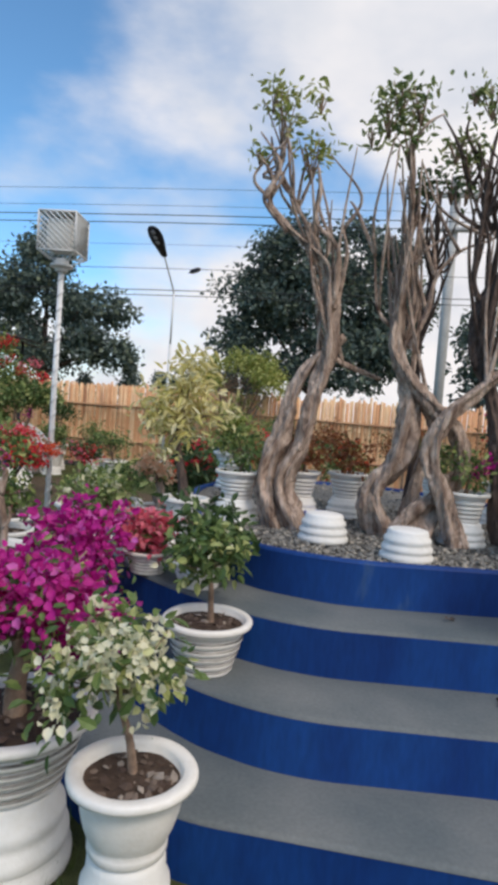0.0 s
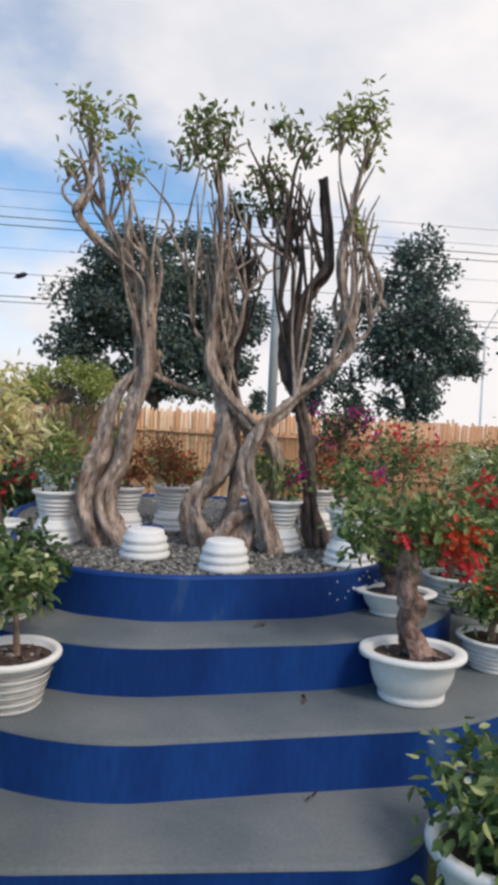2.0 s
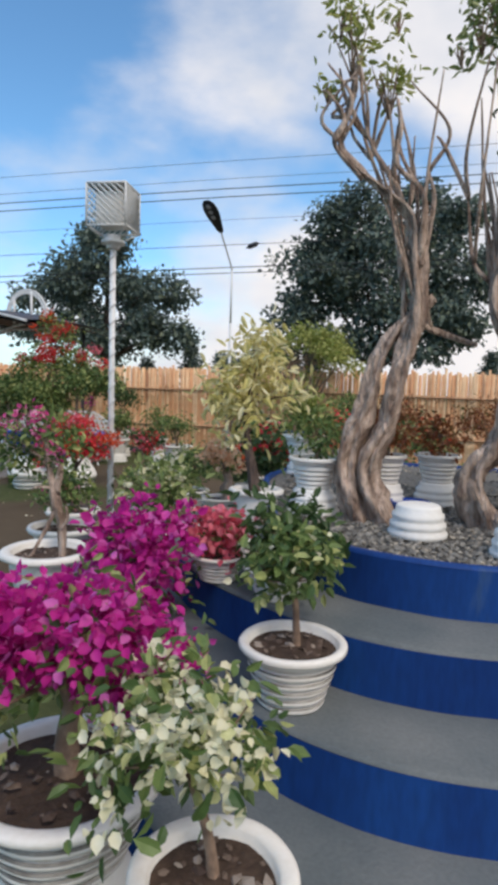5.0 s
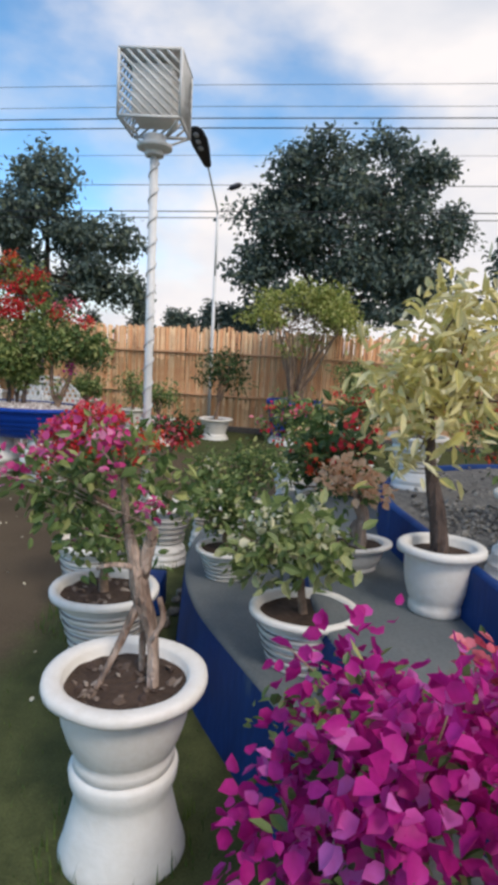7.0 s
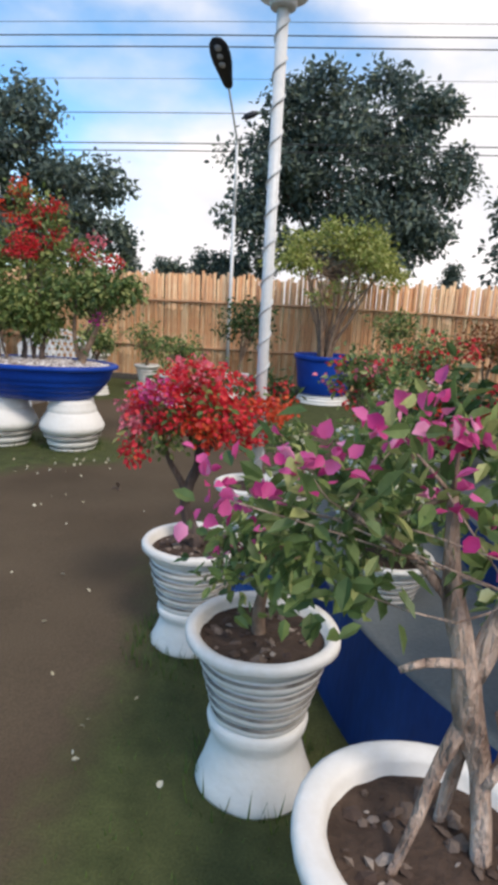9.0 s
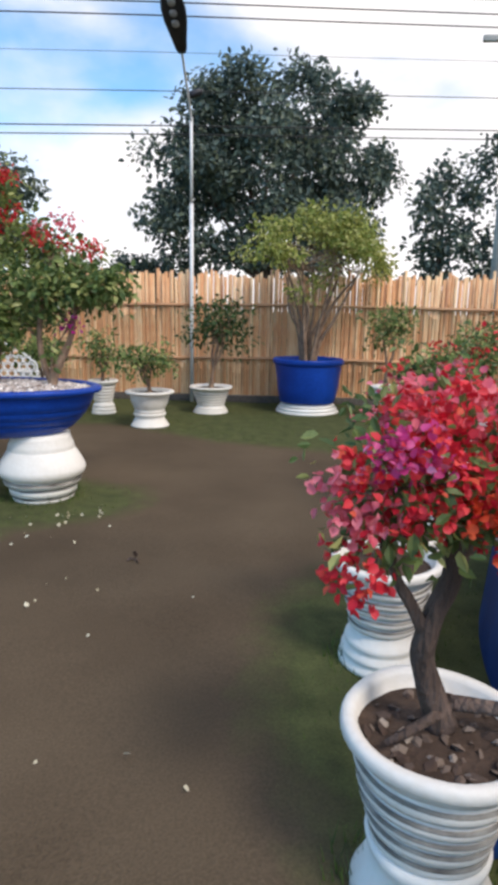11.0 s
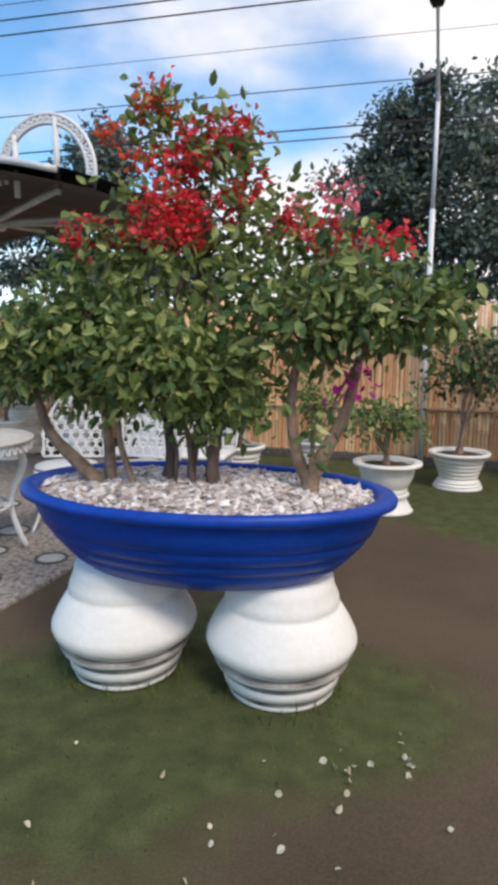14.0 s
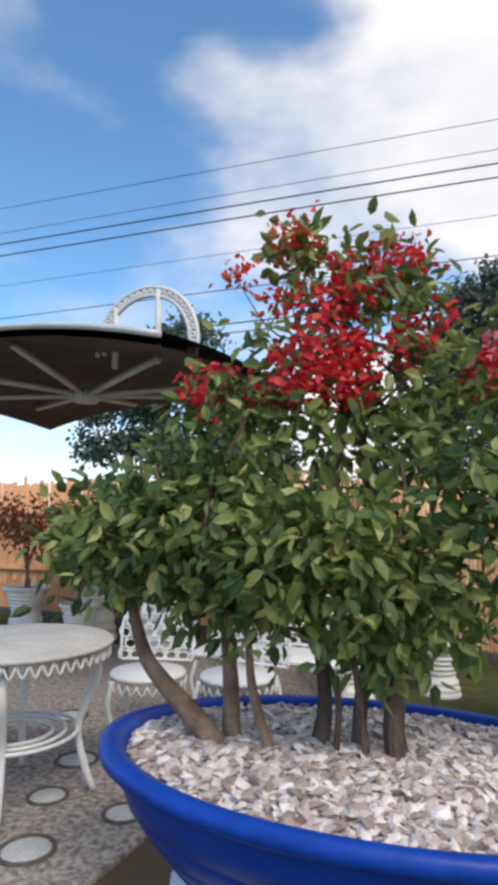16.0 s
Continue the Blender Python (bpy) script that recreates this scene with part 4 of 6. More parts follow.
# ---- pots on the lawn beside the terrace ----
def stand_and_pot(x, y, r, rim, ph, label="white ridged concrete flower pot filled with dark soil", bell=False, smooth=False, grooves=False):
    sh = rim - ph
    pot_stand(x, y, 0.0, r * (0.80 if not bell else 0.78), sh, prof=BELL if bell else STAND)
    flower_pot(x, y, sh, r, ph, label, smooth=smooth, grooves=grooves)


stand_and_pot(0.43, 1.69, 0.162, 0.50, 0.20, smooth=True, label="white round-bellied concrete pot with soil and stones")
bougainvillea(0.43, 1.71, 0.47, 0.20, 0.22, 480, IVORY, 560, (-0.08, 0.02), 0.040, LEAF, 0.029, seed=71, label="bougainvillea with ivory white bracts", thick=0.012, flat=0.8)
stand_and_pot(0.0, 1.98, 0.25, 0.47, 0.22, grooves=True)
bougainvillea(0.0, 2.0, 0.44, 0.24, 0.31, 420, MAGENTA, 3000, (0.0, -0.02), 0.04, LEAF, 0.034, seed=72, label="bougainvillea covered in bright magenta bracts", thick=0.03, flat=0.7)
flower_pot(-0.16, 3.10, 0.0, 0.17, 0.36)
bougainvillea(-0.12, 3.06, 0.33, 0.22, 0.34, 420, MAGENTA, 1150, (-0.06, -0.07), 0.04, LEAF, 0.050, seed=78, label="arching bougainvillea with loose magenta bracts", thick=0.016, flat=0.9)
stand_and_pot(-0.80, 3.52, 0.236, 0.56, 0.27, bell=True, smooth=True, label="large white pot with a broad rolled rim")
plant("bonsai_tree", -0.80, 3.54, 0.53, "bonsai on bare twisted roots with a few pink and magenta bracts", [[(0.08, -0.03, -0.02, 0.016), (0.075, -0.01, 0.08, 0.017), (0.06, 0, 0.17, 0.022), (0.035, 0, 0.26, 0.026), (0.02, 0, 0.34, 0.021), (-0.015, 0.01, 0.46, 0.014), (-0.03, 0.02, 0.6, 0.008)],
      [(-0.08, -0.06, -0.02, 0.008), (-0.045, -0.04, 0.06, 0.009), (-0.005, -0.01, 0.15, 0.012), (0.035, 0.0, 0.25, 0.014)], [(0.03, 0.05, -0.02, 0.009), (0.035, 0.03, 0.1, 0.010), (0.04, 0.01, 0.22, 0.012)], [(0.03, 0, 0.31, 0.019), (0.05, -0.01, 0.40, 0.015), (0.065, -0.02, 0.455, 0.013), (0.07, -0.02, 0.462, 0.004)], [(0.0, 0.01, 0.42, 0.009), (-0.08, 0.03, 0.5, 0.006), (-0.18, 0.04, 0.56, 0.004)], [(0.07, -0.02, 0.13, 0.009), (0.10, -0.01, 0.19, 0.010), (0.085, 0.0, 0.25, 0.009)], [(0.02, -0.01, 0.34, 0.008), (-0.05, -0.02, 0.345, 0.006), (-0.09, -0.02, 0.33, 0.004)]],
      [(-0.20, 0.06, 0.56, 0.17, 0.16, 0.09, 230), (-0.17, 0.04, 0.47, 0.09, 0.09, 0.05, 90), (-0.03, 0.06, 0.64, 0.13, 0.12, 0.07, 120), (0.06, 0.06, 0.56, 0.09, 0.09, 0.06, 70)], [(-0.37, 0.0, 0.58, 0.06, 0.05, 0.045, 30, ROSE, 0.03), (-0.25, -0.02, 0.64, 0.07, 0.05, 0.035, 36, ROSE, 0.03), (-0.07, -0.02, 0.72, 0.05, 0.04, 0.03, 30, ROSE, 0.03), (-0.06, -0.04, 0.615, 0.025, 0.025, 0.025, 18, ROSE, 0.03), (0.05, -0.04, 0.53, 0.035, 0.025, 0.025, 20, ROSE, 0.03), (-0.14, 0.0, 0.70, 0.05, 0.05, 0.03, 16, ROSE, 0.03)], 0.044, LEAF, BARK, "bonsai", 73, gnarl=0.5, twigs=12)
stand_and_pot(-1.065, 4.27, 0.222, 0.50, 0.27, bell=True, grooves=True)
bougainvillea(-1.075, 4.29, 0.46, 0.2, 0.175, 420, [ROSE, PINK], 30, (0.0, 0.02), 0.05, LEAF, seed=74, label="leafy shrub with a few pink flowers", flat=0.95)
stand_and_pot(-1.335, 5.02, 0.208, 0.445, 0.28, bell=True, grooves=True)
plant("bougainvillea", -1.335, 5.04, 0.43, "red and pink flowering bonsai bougainvillea with a forked trunk", [[(0.02, 0.0, -0.02, 0.035), (-0.01, 0, 0.06, 0.027), (-0.04, 0.0, 0.16, 0.023), (-0.025, 0, 0.24, 0.022), (0.01, 0.0, 0.34, 0.020), (0.0, 0.0, 0.44, 0.012)], [(-0.035, 0, 0.2, 0.014), (-0.07, 0, 0.27, 0.012), (-0.11, 0.0, 0.34, 0.010), (-0.14, 0.0, 0.46, 0.007)], [(0.01, 0, 0.33, 0.012), (0.07, 0.0, 0.42, 0.009), (0.15, 0.0, 0.5, 0.006)], [(0.03, 0.0, 0.04, 0.016), (0.09, -0.03, 0.045, 0.016), (0.15, -0.07, 0.05, 0.016), (0.175, -0.12, 0.035, 0.015), (0.15, -0.15, -0.02, 0.013)], [(0.0, -0.02, 0.03, 0.012), (-0.08, -0.05, 0.015, 0.009), (-0.13, -0.06, 0.0, 0.006)]],
      [(-0.02, 0.03, 0.56, 0.24, 0.2, 0.13, 430), (-0.14, -0.05, 0.48, 0.12, 0.10, 0.09, 190), (0.1, 0.02, 0.5, 0.12, 0.1, 0.08, 110)],
      [(-0.11, -0.07, 0.56, 0.15, 0.12, 0.10, 459, RED, 0.024), (0.10, -0.06, 0.52, 0.15, 0.12, 0.10, 481, RED, 0.024), (0.29, 0.0, 0.56, 0.08, 0.07, 0.05, 183, ORANGE, 0.024), (0.02, 0.0, 0.66, 0.17, 0.13, 0.07, 436, RED, 0.024), (-0.23, -0.10, 0.40, 0.05, 0.05, 0.06, 91, RED, 0.024), (-0.14, -0.12, 0.62, 0.08, 0.05, 0.04, 137, ROSE, 0.024), (-0.02, 0.0, 0.68, 0.12, 0.1, 0.05, 206, PINK, 0.024), (0.05, -0.13, 0.50, 0.08, 0.05, 0.05, 137, ORANGE, 0.024), (-0.21, -0.06, 0.54, 0.09, 0.08, 0.07, 183, PINK, 0.024), (0.2, 0.0, 0.44, 0.05, 0.04, 0.04, 91, RED, 0.024)], 0.036, LEAF, DARKBARK, "bonsai", 75, gnarl=0.35, twigs=20)
stand_and_pot(-1.10, 5.95, 0.20, 0.42, 0.27, grooves=True)
stand_and_pot(-0.86, 6.30, 0.15, 0.38, 0.22)
bougainvillea(-1.10, 5.97, 0.38, 0.48, 0.2, 360, [RED, PINK], 240, (0.04, 0), 0.04, LEAFDARK, 0.036, seed=76, label="small red and pink flowering bougainvillea in a white pot", thick=0.022)
bougainvillea(-0.86, 6.30, 0.34, 0.18, 0.2, 420, IVORY, 40, (0, 0), 0.045, LEAF, seed=79, label="small leafy shrub in a white pot")
flower_pot(1.95, 1.72, 0.0, 0.175, 0.31, smooth=True)
bougainvillea(2.03, 1.70, 0.28, 0.06, 0.29, 1300, IVORY, 20, (0.02, -0.02), 0.05, LEAF, seed=77, label="dense green shrub in a white pot", flat=0.8)


def litter(x, y, z, r, count, seed):
    def spot(rng):
        a, q = rng.uniform(0, 6.283), math.sqrt(rng.random()) * r
        return x + q * math.cos(a), y + q * math.sin(a), z
    return pebbles("leaf_litter", count, spot, 0.006, 0.022, seed, LITTER, "brown leaf litter and small stones on potting soil", "litter")


litter(0.43, 1.69, 0.474, 0.11, 60, 51)
litter(0.0, 1.98, 0.662 - 0.2, 0.17, 40, 52)
litter(-0.80, 3.52, 0.527, 0.15, 60, 53)
litter(-1.065, 4.27, 0.465, 0.16, 50, 54)
litter(-1.335, 5.02, 0.41, 0.15, 70, 55)
litter(0.515, 2.55, 0.575, 0.11, 40, 56)
litter(2.075, 2.45, 0.575, 0.13, 50, 57)
for i, (x, y, z) in enumerate([(1.50, 2.765, 0.6), (1.64, 2.47, 0.4), (1.56, 2.16, 0.2)]):
    d = part("dead_leaf", leaves([(0, 0, 0.006, 0.012, 0.012, 0.003, 3)], 0.035, np.random.default_rng(i), 0.5), DARKBARK)
    d.matrix_world = pose(x, y, z + 0.002, 0, 0, i * 70)
    tagged(d, "small dry leaf lying on a step", "leaf", "dry leaves")

# ---- the lantern post ----
post = thing("lantern_post", pose(-1.09, 5.15, 0), "white post wound with a cord, carrying a slatted square lantern", "lamp post")
part("base", moved(box(0.2, 0.2, 0.2, 0.012), pose(0.02, 0.02, 0.1)), BLUE, post, "blue painted square footing")
part("pole", rod((0, 0, 0.2), (0, 0, 2.44), 0.022, 16), METAL, post)
cord = []
for i in range(260):
    a = i * 0.42
    cord.append((0.0245 * math.cos(a), 0.0245 * math.sin(a), 0.3 + i * 0.0082, 0.004))
part("cord", tube(cord, 5, 0.012), GALV, post, "dark cord wound round the pole")
part("neck", moved(lathe([(0, 0), (0.045, 0), (0.05, 0.012), (0.05, 0.03), (0.088, 0.036), (0.09, 0.05), (0.088, 0.058), (0.055, 0.064), (0.055, 0.1), (0, 0.1)], 28), pose(0, 0, 2.42)), METAL, post)
LZ, LS = 2.56, 0.15
m_l = pose(0, 0, 0, 0, 0, -1)
cage_ob = part("cage", moved(merge(*[rod((u * LS, w * LS, z), (u2 * LS, w2 * LS, z), 0.008, 6) for z in (LZ,) for u, w, u2, w2 in ((-1, -1, 1, -1), (1, -1, 1, 1), (1, 1, -1, 1), (-1, 1, -1, -1))]), m_l), METAL, post, "square lantern cage")
for sx in (-1, 1):
    for sy in (-1, 1):
        part("corner_bar", moved(rod((sx * LS, sy * LS, LZ), (sx * LS, sy * LS, LZ + 0.30), 0.008, 6), m_l), METAL, cage_ob)
        part("strut", moved(rod((sx * 0.07, sy * 0.07, LZ - 0.06), (sx * LS, sy * LS, LZ), 0.006, 6), m_l), METAL, cage_ob)
for s in (-1, 1):
    part("top_bar", moved(rod((-LS, s * LS, LZ + 0.3), (LS, s * LS, LZ + 0.3), 0.008, 6), m_l), METAL, cage_ob)
    part("top_bar", moved(rod((s * LS, -LS, LZ + 0.3), (s * LS, LS, LZ + 0.3), 0.008, 6), m_l), METAL, cage_ob)
for k in range(-7, 8):
    o = k * 0.048
    for face in range(4):
        pts = []
        for t in np.linspace(-0.3, 0.3, 61):
            u, w = o + t, 0.15 + t * 0.9
            if -LS < u < LS and 0 < w < 0.30:
                pts.append((u, w))
        if len(pts) > 3:
            (u0, w0), (u1, w1) = pts[0], pts[-1]
            r = Matrix.Rotation(face * math.pi / 2, 4, "Z")
            part("slat", moved(moved(rod((u0, -LS, LZ + 0.30 - w0), (u1, -LS, LZ + 0.30 - w1), 0.0065, 5), r), m_l), METAL, cage_ob)
part("roof_plate", moved(box(2 * LS, 2 * LS, 0.012, 0.003), m_l @ pose(0, 0, LZ + 0.306)), METAL, cage_ob)
part("diffuser", moved(box(0.2, 0.2, 0.24, 0.01), m_l @ pose(0, 0, LZ + 0.14)), PLINTH, cage_ob, "milky inner shade")


# ---- solar street lamps ----
def street_lamp(x, y, h, tilt=18.0, yaw=0.0, size=1.0, reach=0.56, rise=0.59):
    """Straight pole, an arm that leans out by reach over the last rise, a leaf-shaped head at height h."""
    root = thing("street_lamp", pose(x, y, 0, 0, 0, yaw), "slim steel street lamp with a black leaf-shaped head", "street lamp", "street lamps")
    k = h - rise
    part("pole", merge(rod((0, 0, 0), (0, 0, k * 0.72), 0.028, 12), rod((0, 0, k * 0.72), (0, 0, k + 0.03), 0.021, 12)), METAL, root)
    part("arm", tube([(0, 0, k - 0.03, 0.02), (0.0, -reach * 0.08, k + rise * 0.1, 0.017), (0.0, -reach * 0.5, k + rise * 0.52, 0.016), (0.0, -reach, h, 0.016)], 8), GALV, root)
    v, f = lathe([(0, 0), (0.05, 0.0), (0.075, 0.06), (0.10, 0.2), (0.145, 0.42), (0.155, 0.58), (0.13, 0.72), (0.07, 0.80), (0, 0.82)], 24)
    mh = pose(0, -reach + 0.01, h - 0.01, tilt, 0, 0)
    head = part("head", moved(([(a * size, b * 0.28 * size, c * size) for a, b, c in v], f), mh), BLACK, root, "black leaf-shaped lamp head")
    lens = lathe([(0, 0), (0.1, 0.2), (0.12, 0.5), (0.1, 0.8), (0, 1)], 12)
    for q in range(3):
        part("led_lens", moved(([(a * 0.4, b * 0.12 - 0.036 * size, c * 0.11 + (0.36 + q * 0.13) * size) for a, b, c in lens[0]], lens[1]), mh), LED, head, "pale led lens")
    return root


street_lamp(-1.50, 12.66, 4.31, 59, -14, 0.93)
street_lamp(9.78, 14.0, 4.9, 34, 95, reach=0.40, rise=0.66)

# ---- utility pole and wires ----
upole = thing("utility_pole", pose(4.85, 16.0, 0), "grey concrete utility pole behind the fence", "utility pole")
part("pole", rod((0, 0, 0), (0, 0, 7.7), 0.125, 14), CONCRETE, upole)
part("crossarm", merge(moved(box(1.5, 0.09, 0.11, 0.01), pose(0, -0.16, 6.35, 0, 0, -12)), moved(box(1.0, 0.09, 0.11, 0.01), pose(0, -0.16, 7.2, 0, 0, -12))), CONCRETE, upole, "bolted crossarms")


def wire(h, off, r, sag):
    """A line that runs along the street behind the fence and climbs a little to the east."""
    pts = []
    for u in np.linspace(-60, 60, 41):
        w = (abs(u + 1) % 30) / 30
        pts.append((-2.0 + u * 0.9994, 14.5 + off - u * 0.035, h + 0.034 * u - sag * 4 * w * (1 - w), r))
    ob = part("power_line", tube(pts, 5, 3.0), WIRE)
    return tagged(ob, "dark overhead power line along the street", "power line", "power lines")


for h, off, r, sag in ((6.45, 0.0, 0.005, 0.05), (6.10, 0.1, 0.005, 0.06), (5.85, 0.0, 0.011, 0.05), (5.69, 0.05, 0.011, 0.06), (5.20, 0.1, 0.004, 0.04), (4.62, 0.0, 0.007, 0.04), (4.12, 0.0, 0.010, 0.03), (4.01, 0.05, 0.009, 0.05)):
    wire(h, off, r, sag)

splice = part("cable_splice", moved(lathe([(0, -0.21), (0.014, -0.20), (0.03, -0.15), (0.062, -0.12), (0.07, -0.04), (0.07, 0.08), (0.055, 0.13), (0.02, 0.17), (0, 0.18)], 16), pose(0, 0, 0, 0, 68, 0)), BLACK)
splice.matrix_world = pose(-1.36, 14.46, 4.60) @ Matrix.Scale(0.8, 4)
tagged(splice, "black cable splice case on an overhead line", "splice case")

# ---- far trees ----
def far_tree(x, y, h, blobs, seed, label, size=0.34, n=1.0, trunk=0.28, mat=None):
    rng = np.random.default_rng(seed)
    root = thing("tree", pose(x, y, 0), label, "tree", "trees beyond the fence")
    top = max(b[2] for b in blobs)
    limbs = [tube([(0, 0, -0.1, trunk), (0.1, 0, h * 0.25, trunk * 0.8), (0, 0.1, h * 0.5, trunk * 0.5), (0.1, 0, h * 0.8, trunk * 0.15)], 9, 0.4, 0.15)]
    for b in blobs:
        limbs.append(tube([(0, 0, h * 0.3, trunk * 0.5), (b[0] * 0.5, b[1] * 0.5, (h * 0.3 + b[2]) / 2, trunk * 0.3), (b[0], b[1], b[2], trunk * 0.1)], 6, 0.5))
    part("trunk", merge(*limbs), DARKBARK, root)
    cl = []
    for b in blobs:
        for k in range(16):
            d = rng.normal(size=3)
            d /= np.linalg.norm(d)
            rr = rng.uniform(0.5, 1.0)
            q = rng.uniform(0.25, 0.42)
            cl.append((b[0] + d[0] * b[3] * rr, b[1] + d[1] * b[4] * rr, b[2] + d[2] * b[5] * rr, b[3] * q, b[4] * q, b[5] * q * 0.75, b[6] * n / 16))
    part("crown", leaves(cl, size, rng, 0.6, shell=0.4, tufts=3), mat or FARLEAF, root, smooth=False)["kind"] = "stuff"
    return root


far_tree(2.6, 32.0, 8.6, [(0, 0, 7.4, 3.4, 3, 2.6, 3400), (-3.0, 0, 7.0, 2.4, 2.2, 2.0, 2100), (3.3, 0, 7.6, 2.5, 2.2, 2.2, 2200), (-1.2, 0, 9.7, 2.3, 2.2, 1.7, 1700), (2.0, 0, 9.9, 2.3, 2.2, 1.6, 1700), (3.4, 0, 5.2, 2.2, 2, 1.6, 1500), (-3.6, 0, 4.9, 1.7, 1.6, 1.3, 1000), (0.6, 0, 4.4, 3.6, 2.4, 1.6, 2200)], 301, "large spreading dark green shade tree", 0.27, 1.7)
far_tree(16.8, 32.0, 11.0, [(0, 0, 10.6, 1.9, 1.8, 2.2, 1700), (-1.8, 0, 8.2, 2.2, 2, 2.0, 1700), (1.8, 0, 8.0, 2.2, 2, 2.1, 1700), (0, 0, 6.0, 2.8, 2.2, 1.9, 2200), (2.6, 0, 6.2, 1.8, 1.5, 1.2, 900), (0.2, 0, 3.8, 2.2, 1.8, 1.5, 1300)], 302, "tall dark green tree with a ragged crown", 0.27, 1.6)
far_tree(-11.6, 32.0, 9.0, [(0, 0, 8.6, 2.0, 1.8, 1.7, 1500), (-2.2, 0, 6.8, 2.4, 2, 1.5, 1700), (1.9, 0, 6.4, 2.6, 2, 1.4, 1700), (0.2, 0, 4.6, 3.3, 2.4, 1.6, 2300), (3.0, 0, 4.2, 1.5, 1.4, 1.1, 800), (-4.0, 0, 5.2, 1.8, 1.6, 1.4, 1000)], 303, "broad dark tree with layered branches", 0.27, 1.6)
far_tree(24.5, 30.0, 7.0, [(0, 0, 5.6, 2.6, 2, 1.4, 1200), (-1.6, 0, 6.6, 1.5, 1.4, 0.9, 600), (0, 0, 3.2, 2.4, 2, 1.2, 1000)], 304, "dark low tree beyond the fence")
far_tree(11.8, 34.0, 7.5, [(0, 0, 6.4, 1.9, 1.8, 1.8, 1100), (0.6, 0, 4.0, 1.9, 1.8, 1.4, 900)], 305, "slim dark tree beyond the fence")
for x, h in ((-7.2, 4.3), (-5.5, 3.2), (-4.9, 3.0), (-3.7, 3.6), (-2.75, 3.7), (-2.1, 3.3), (-1.7, 3.4), (-0.6, 3.7), (-9.6, 3.0), (8.3, 3.6), (14.1, 3.7)):
    far_tree(x, 33.0, h, [(0, 0, h * 0.55, 0.42, 0.42, h * 0.44, 1500), (0, 0, h * 0.3, 0.5, 0.5, h * 0.25, 900), (0, 0, h * 0.85, 0.16, 0.16, h * 0.14, 300)], 310 + int(x * 10) % 97, "small dark columnar conifer", 0.2, trunk=0.08)

# ---- potted trees along the fence ----
stand_and_pot(-2.65, 11.72, 0.19, 0.42, 0.26)
bougainvillea(-2.65, 11.74, 0.38, 0.3, 0.3, 420, None, 0, (0.0, 0.0), 0.06, LEAF, seed=81, label="thin shrub with bare lower branches", limbs=3, flat=0.9)
stand_and_pot(-2.06, 10.85, 0.275, 0.40, 0.25, bell=True, smooth=True)
bougainvillea(-2.06, 10.87, 0.36, 0.26, 0.42, 560, None, 0, (-0.05, 0.0), 0.06, LEAF, seed=82, label="spreading shrub with curved bare stems", limbs=4, flat=0.55)
stand_and_pot(-1.30, 11.75, 0.28, 0.34, 0.24)
bougainvillea(-1.30, 11.77, 0.32, 0.55, 0.48, 900, None, 0, (0.12, 0.0), 0.065, LEAFDARK, seed=83, label="dark-leaved shrub with curved bare stems", limbs=4, flat=1.0)
pot_stand(-0.03, 11.75, 0, 0.41, 0.15)
flower_pot(-0.03, 11.75, 0.14, 0.455, 0.56, "big deep blue painted tub", shape=TUB, mat=BOWLBLUE, group="blue tubs")
ry = np.random.default_rng(44)
ystems, yclumps = [], []
for k in range(11):
    a = 6.283 * k / 11 + ry.uniform(-0.2, 0.2)
    w, e = ry.normal(size=4) * 0.06, ry.uniform(0.45, 0.95)
    ystems.append([(0.06 * math.cos(a), 0.05 * math.sin(a), -0.05, 0.036), (0.12 * math.cos(a) + w[0], 0.1 * math.sin(a), 0.35, 0.026), (0.34 * e * math.cos(a) + w[1], 0.25 * e * math.sin(a), 0.75 + w[2], 0.02), (0.66 * e * math.cos(a) + w[3], 0.4 * e * math.sin(a), 1.15 + 0.3 * (1 - e), 0.011)])
for k in range(34):
    a, q = ry.uniform(0, 6.283), math.sqrt(ry.random())
    rr = ry.uniform(0.10, 0.24)
    yclumps.append((0.1 + 0.98 * q * math.cos(a), 0.6 * q * math.sin(a), 2.02 - 0.62 * q ** 2 - ry.uniform(0, 0.42) * (1 - 0.5 * q), rr, rr, rr * 0.55, 2300 * rr ** 1.7))
plant("bougainvillea", -0.05, 11.75, 0.58, "large yellow-green bougainvillea tree in a blue tub", ystems, yclumps + [(-0.1, -0.1, 0.95, 0.2, 0.2, 0.12, 110), (0.25, 0.1, 1.1, 0.2, 0.2, 0.1, 80)], (), 0.066, LEAFLIGHT, TWIG, "shrub", 84, twigs=46)
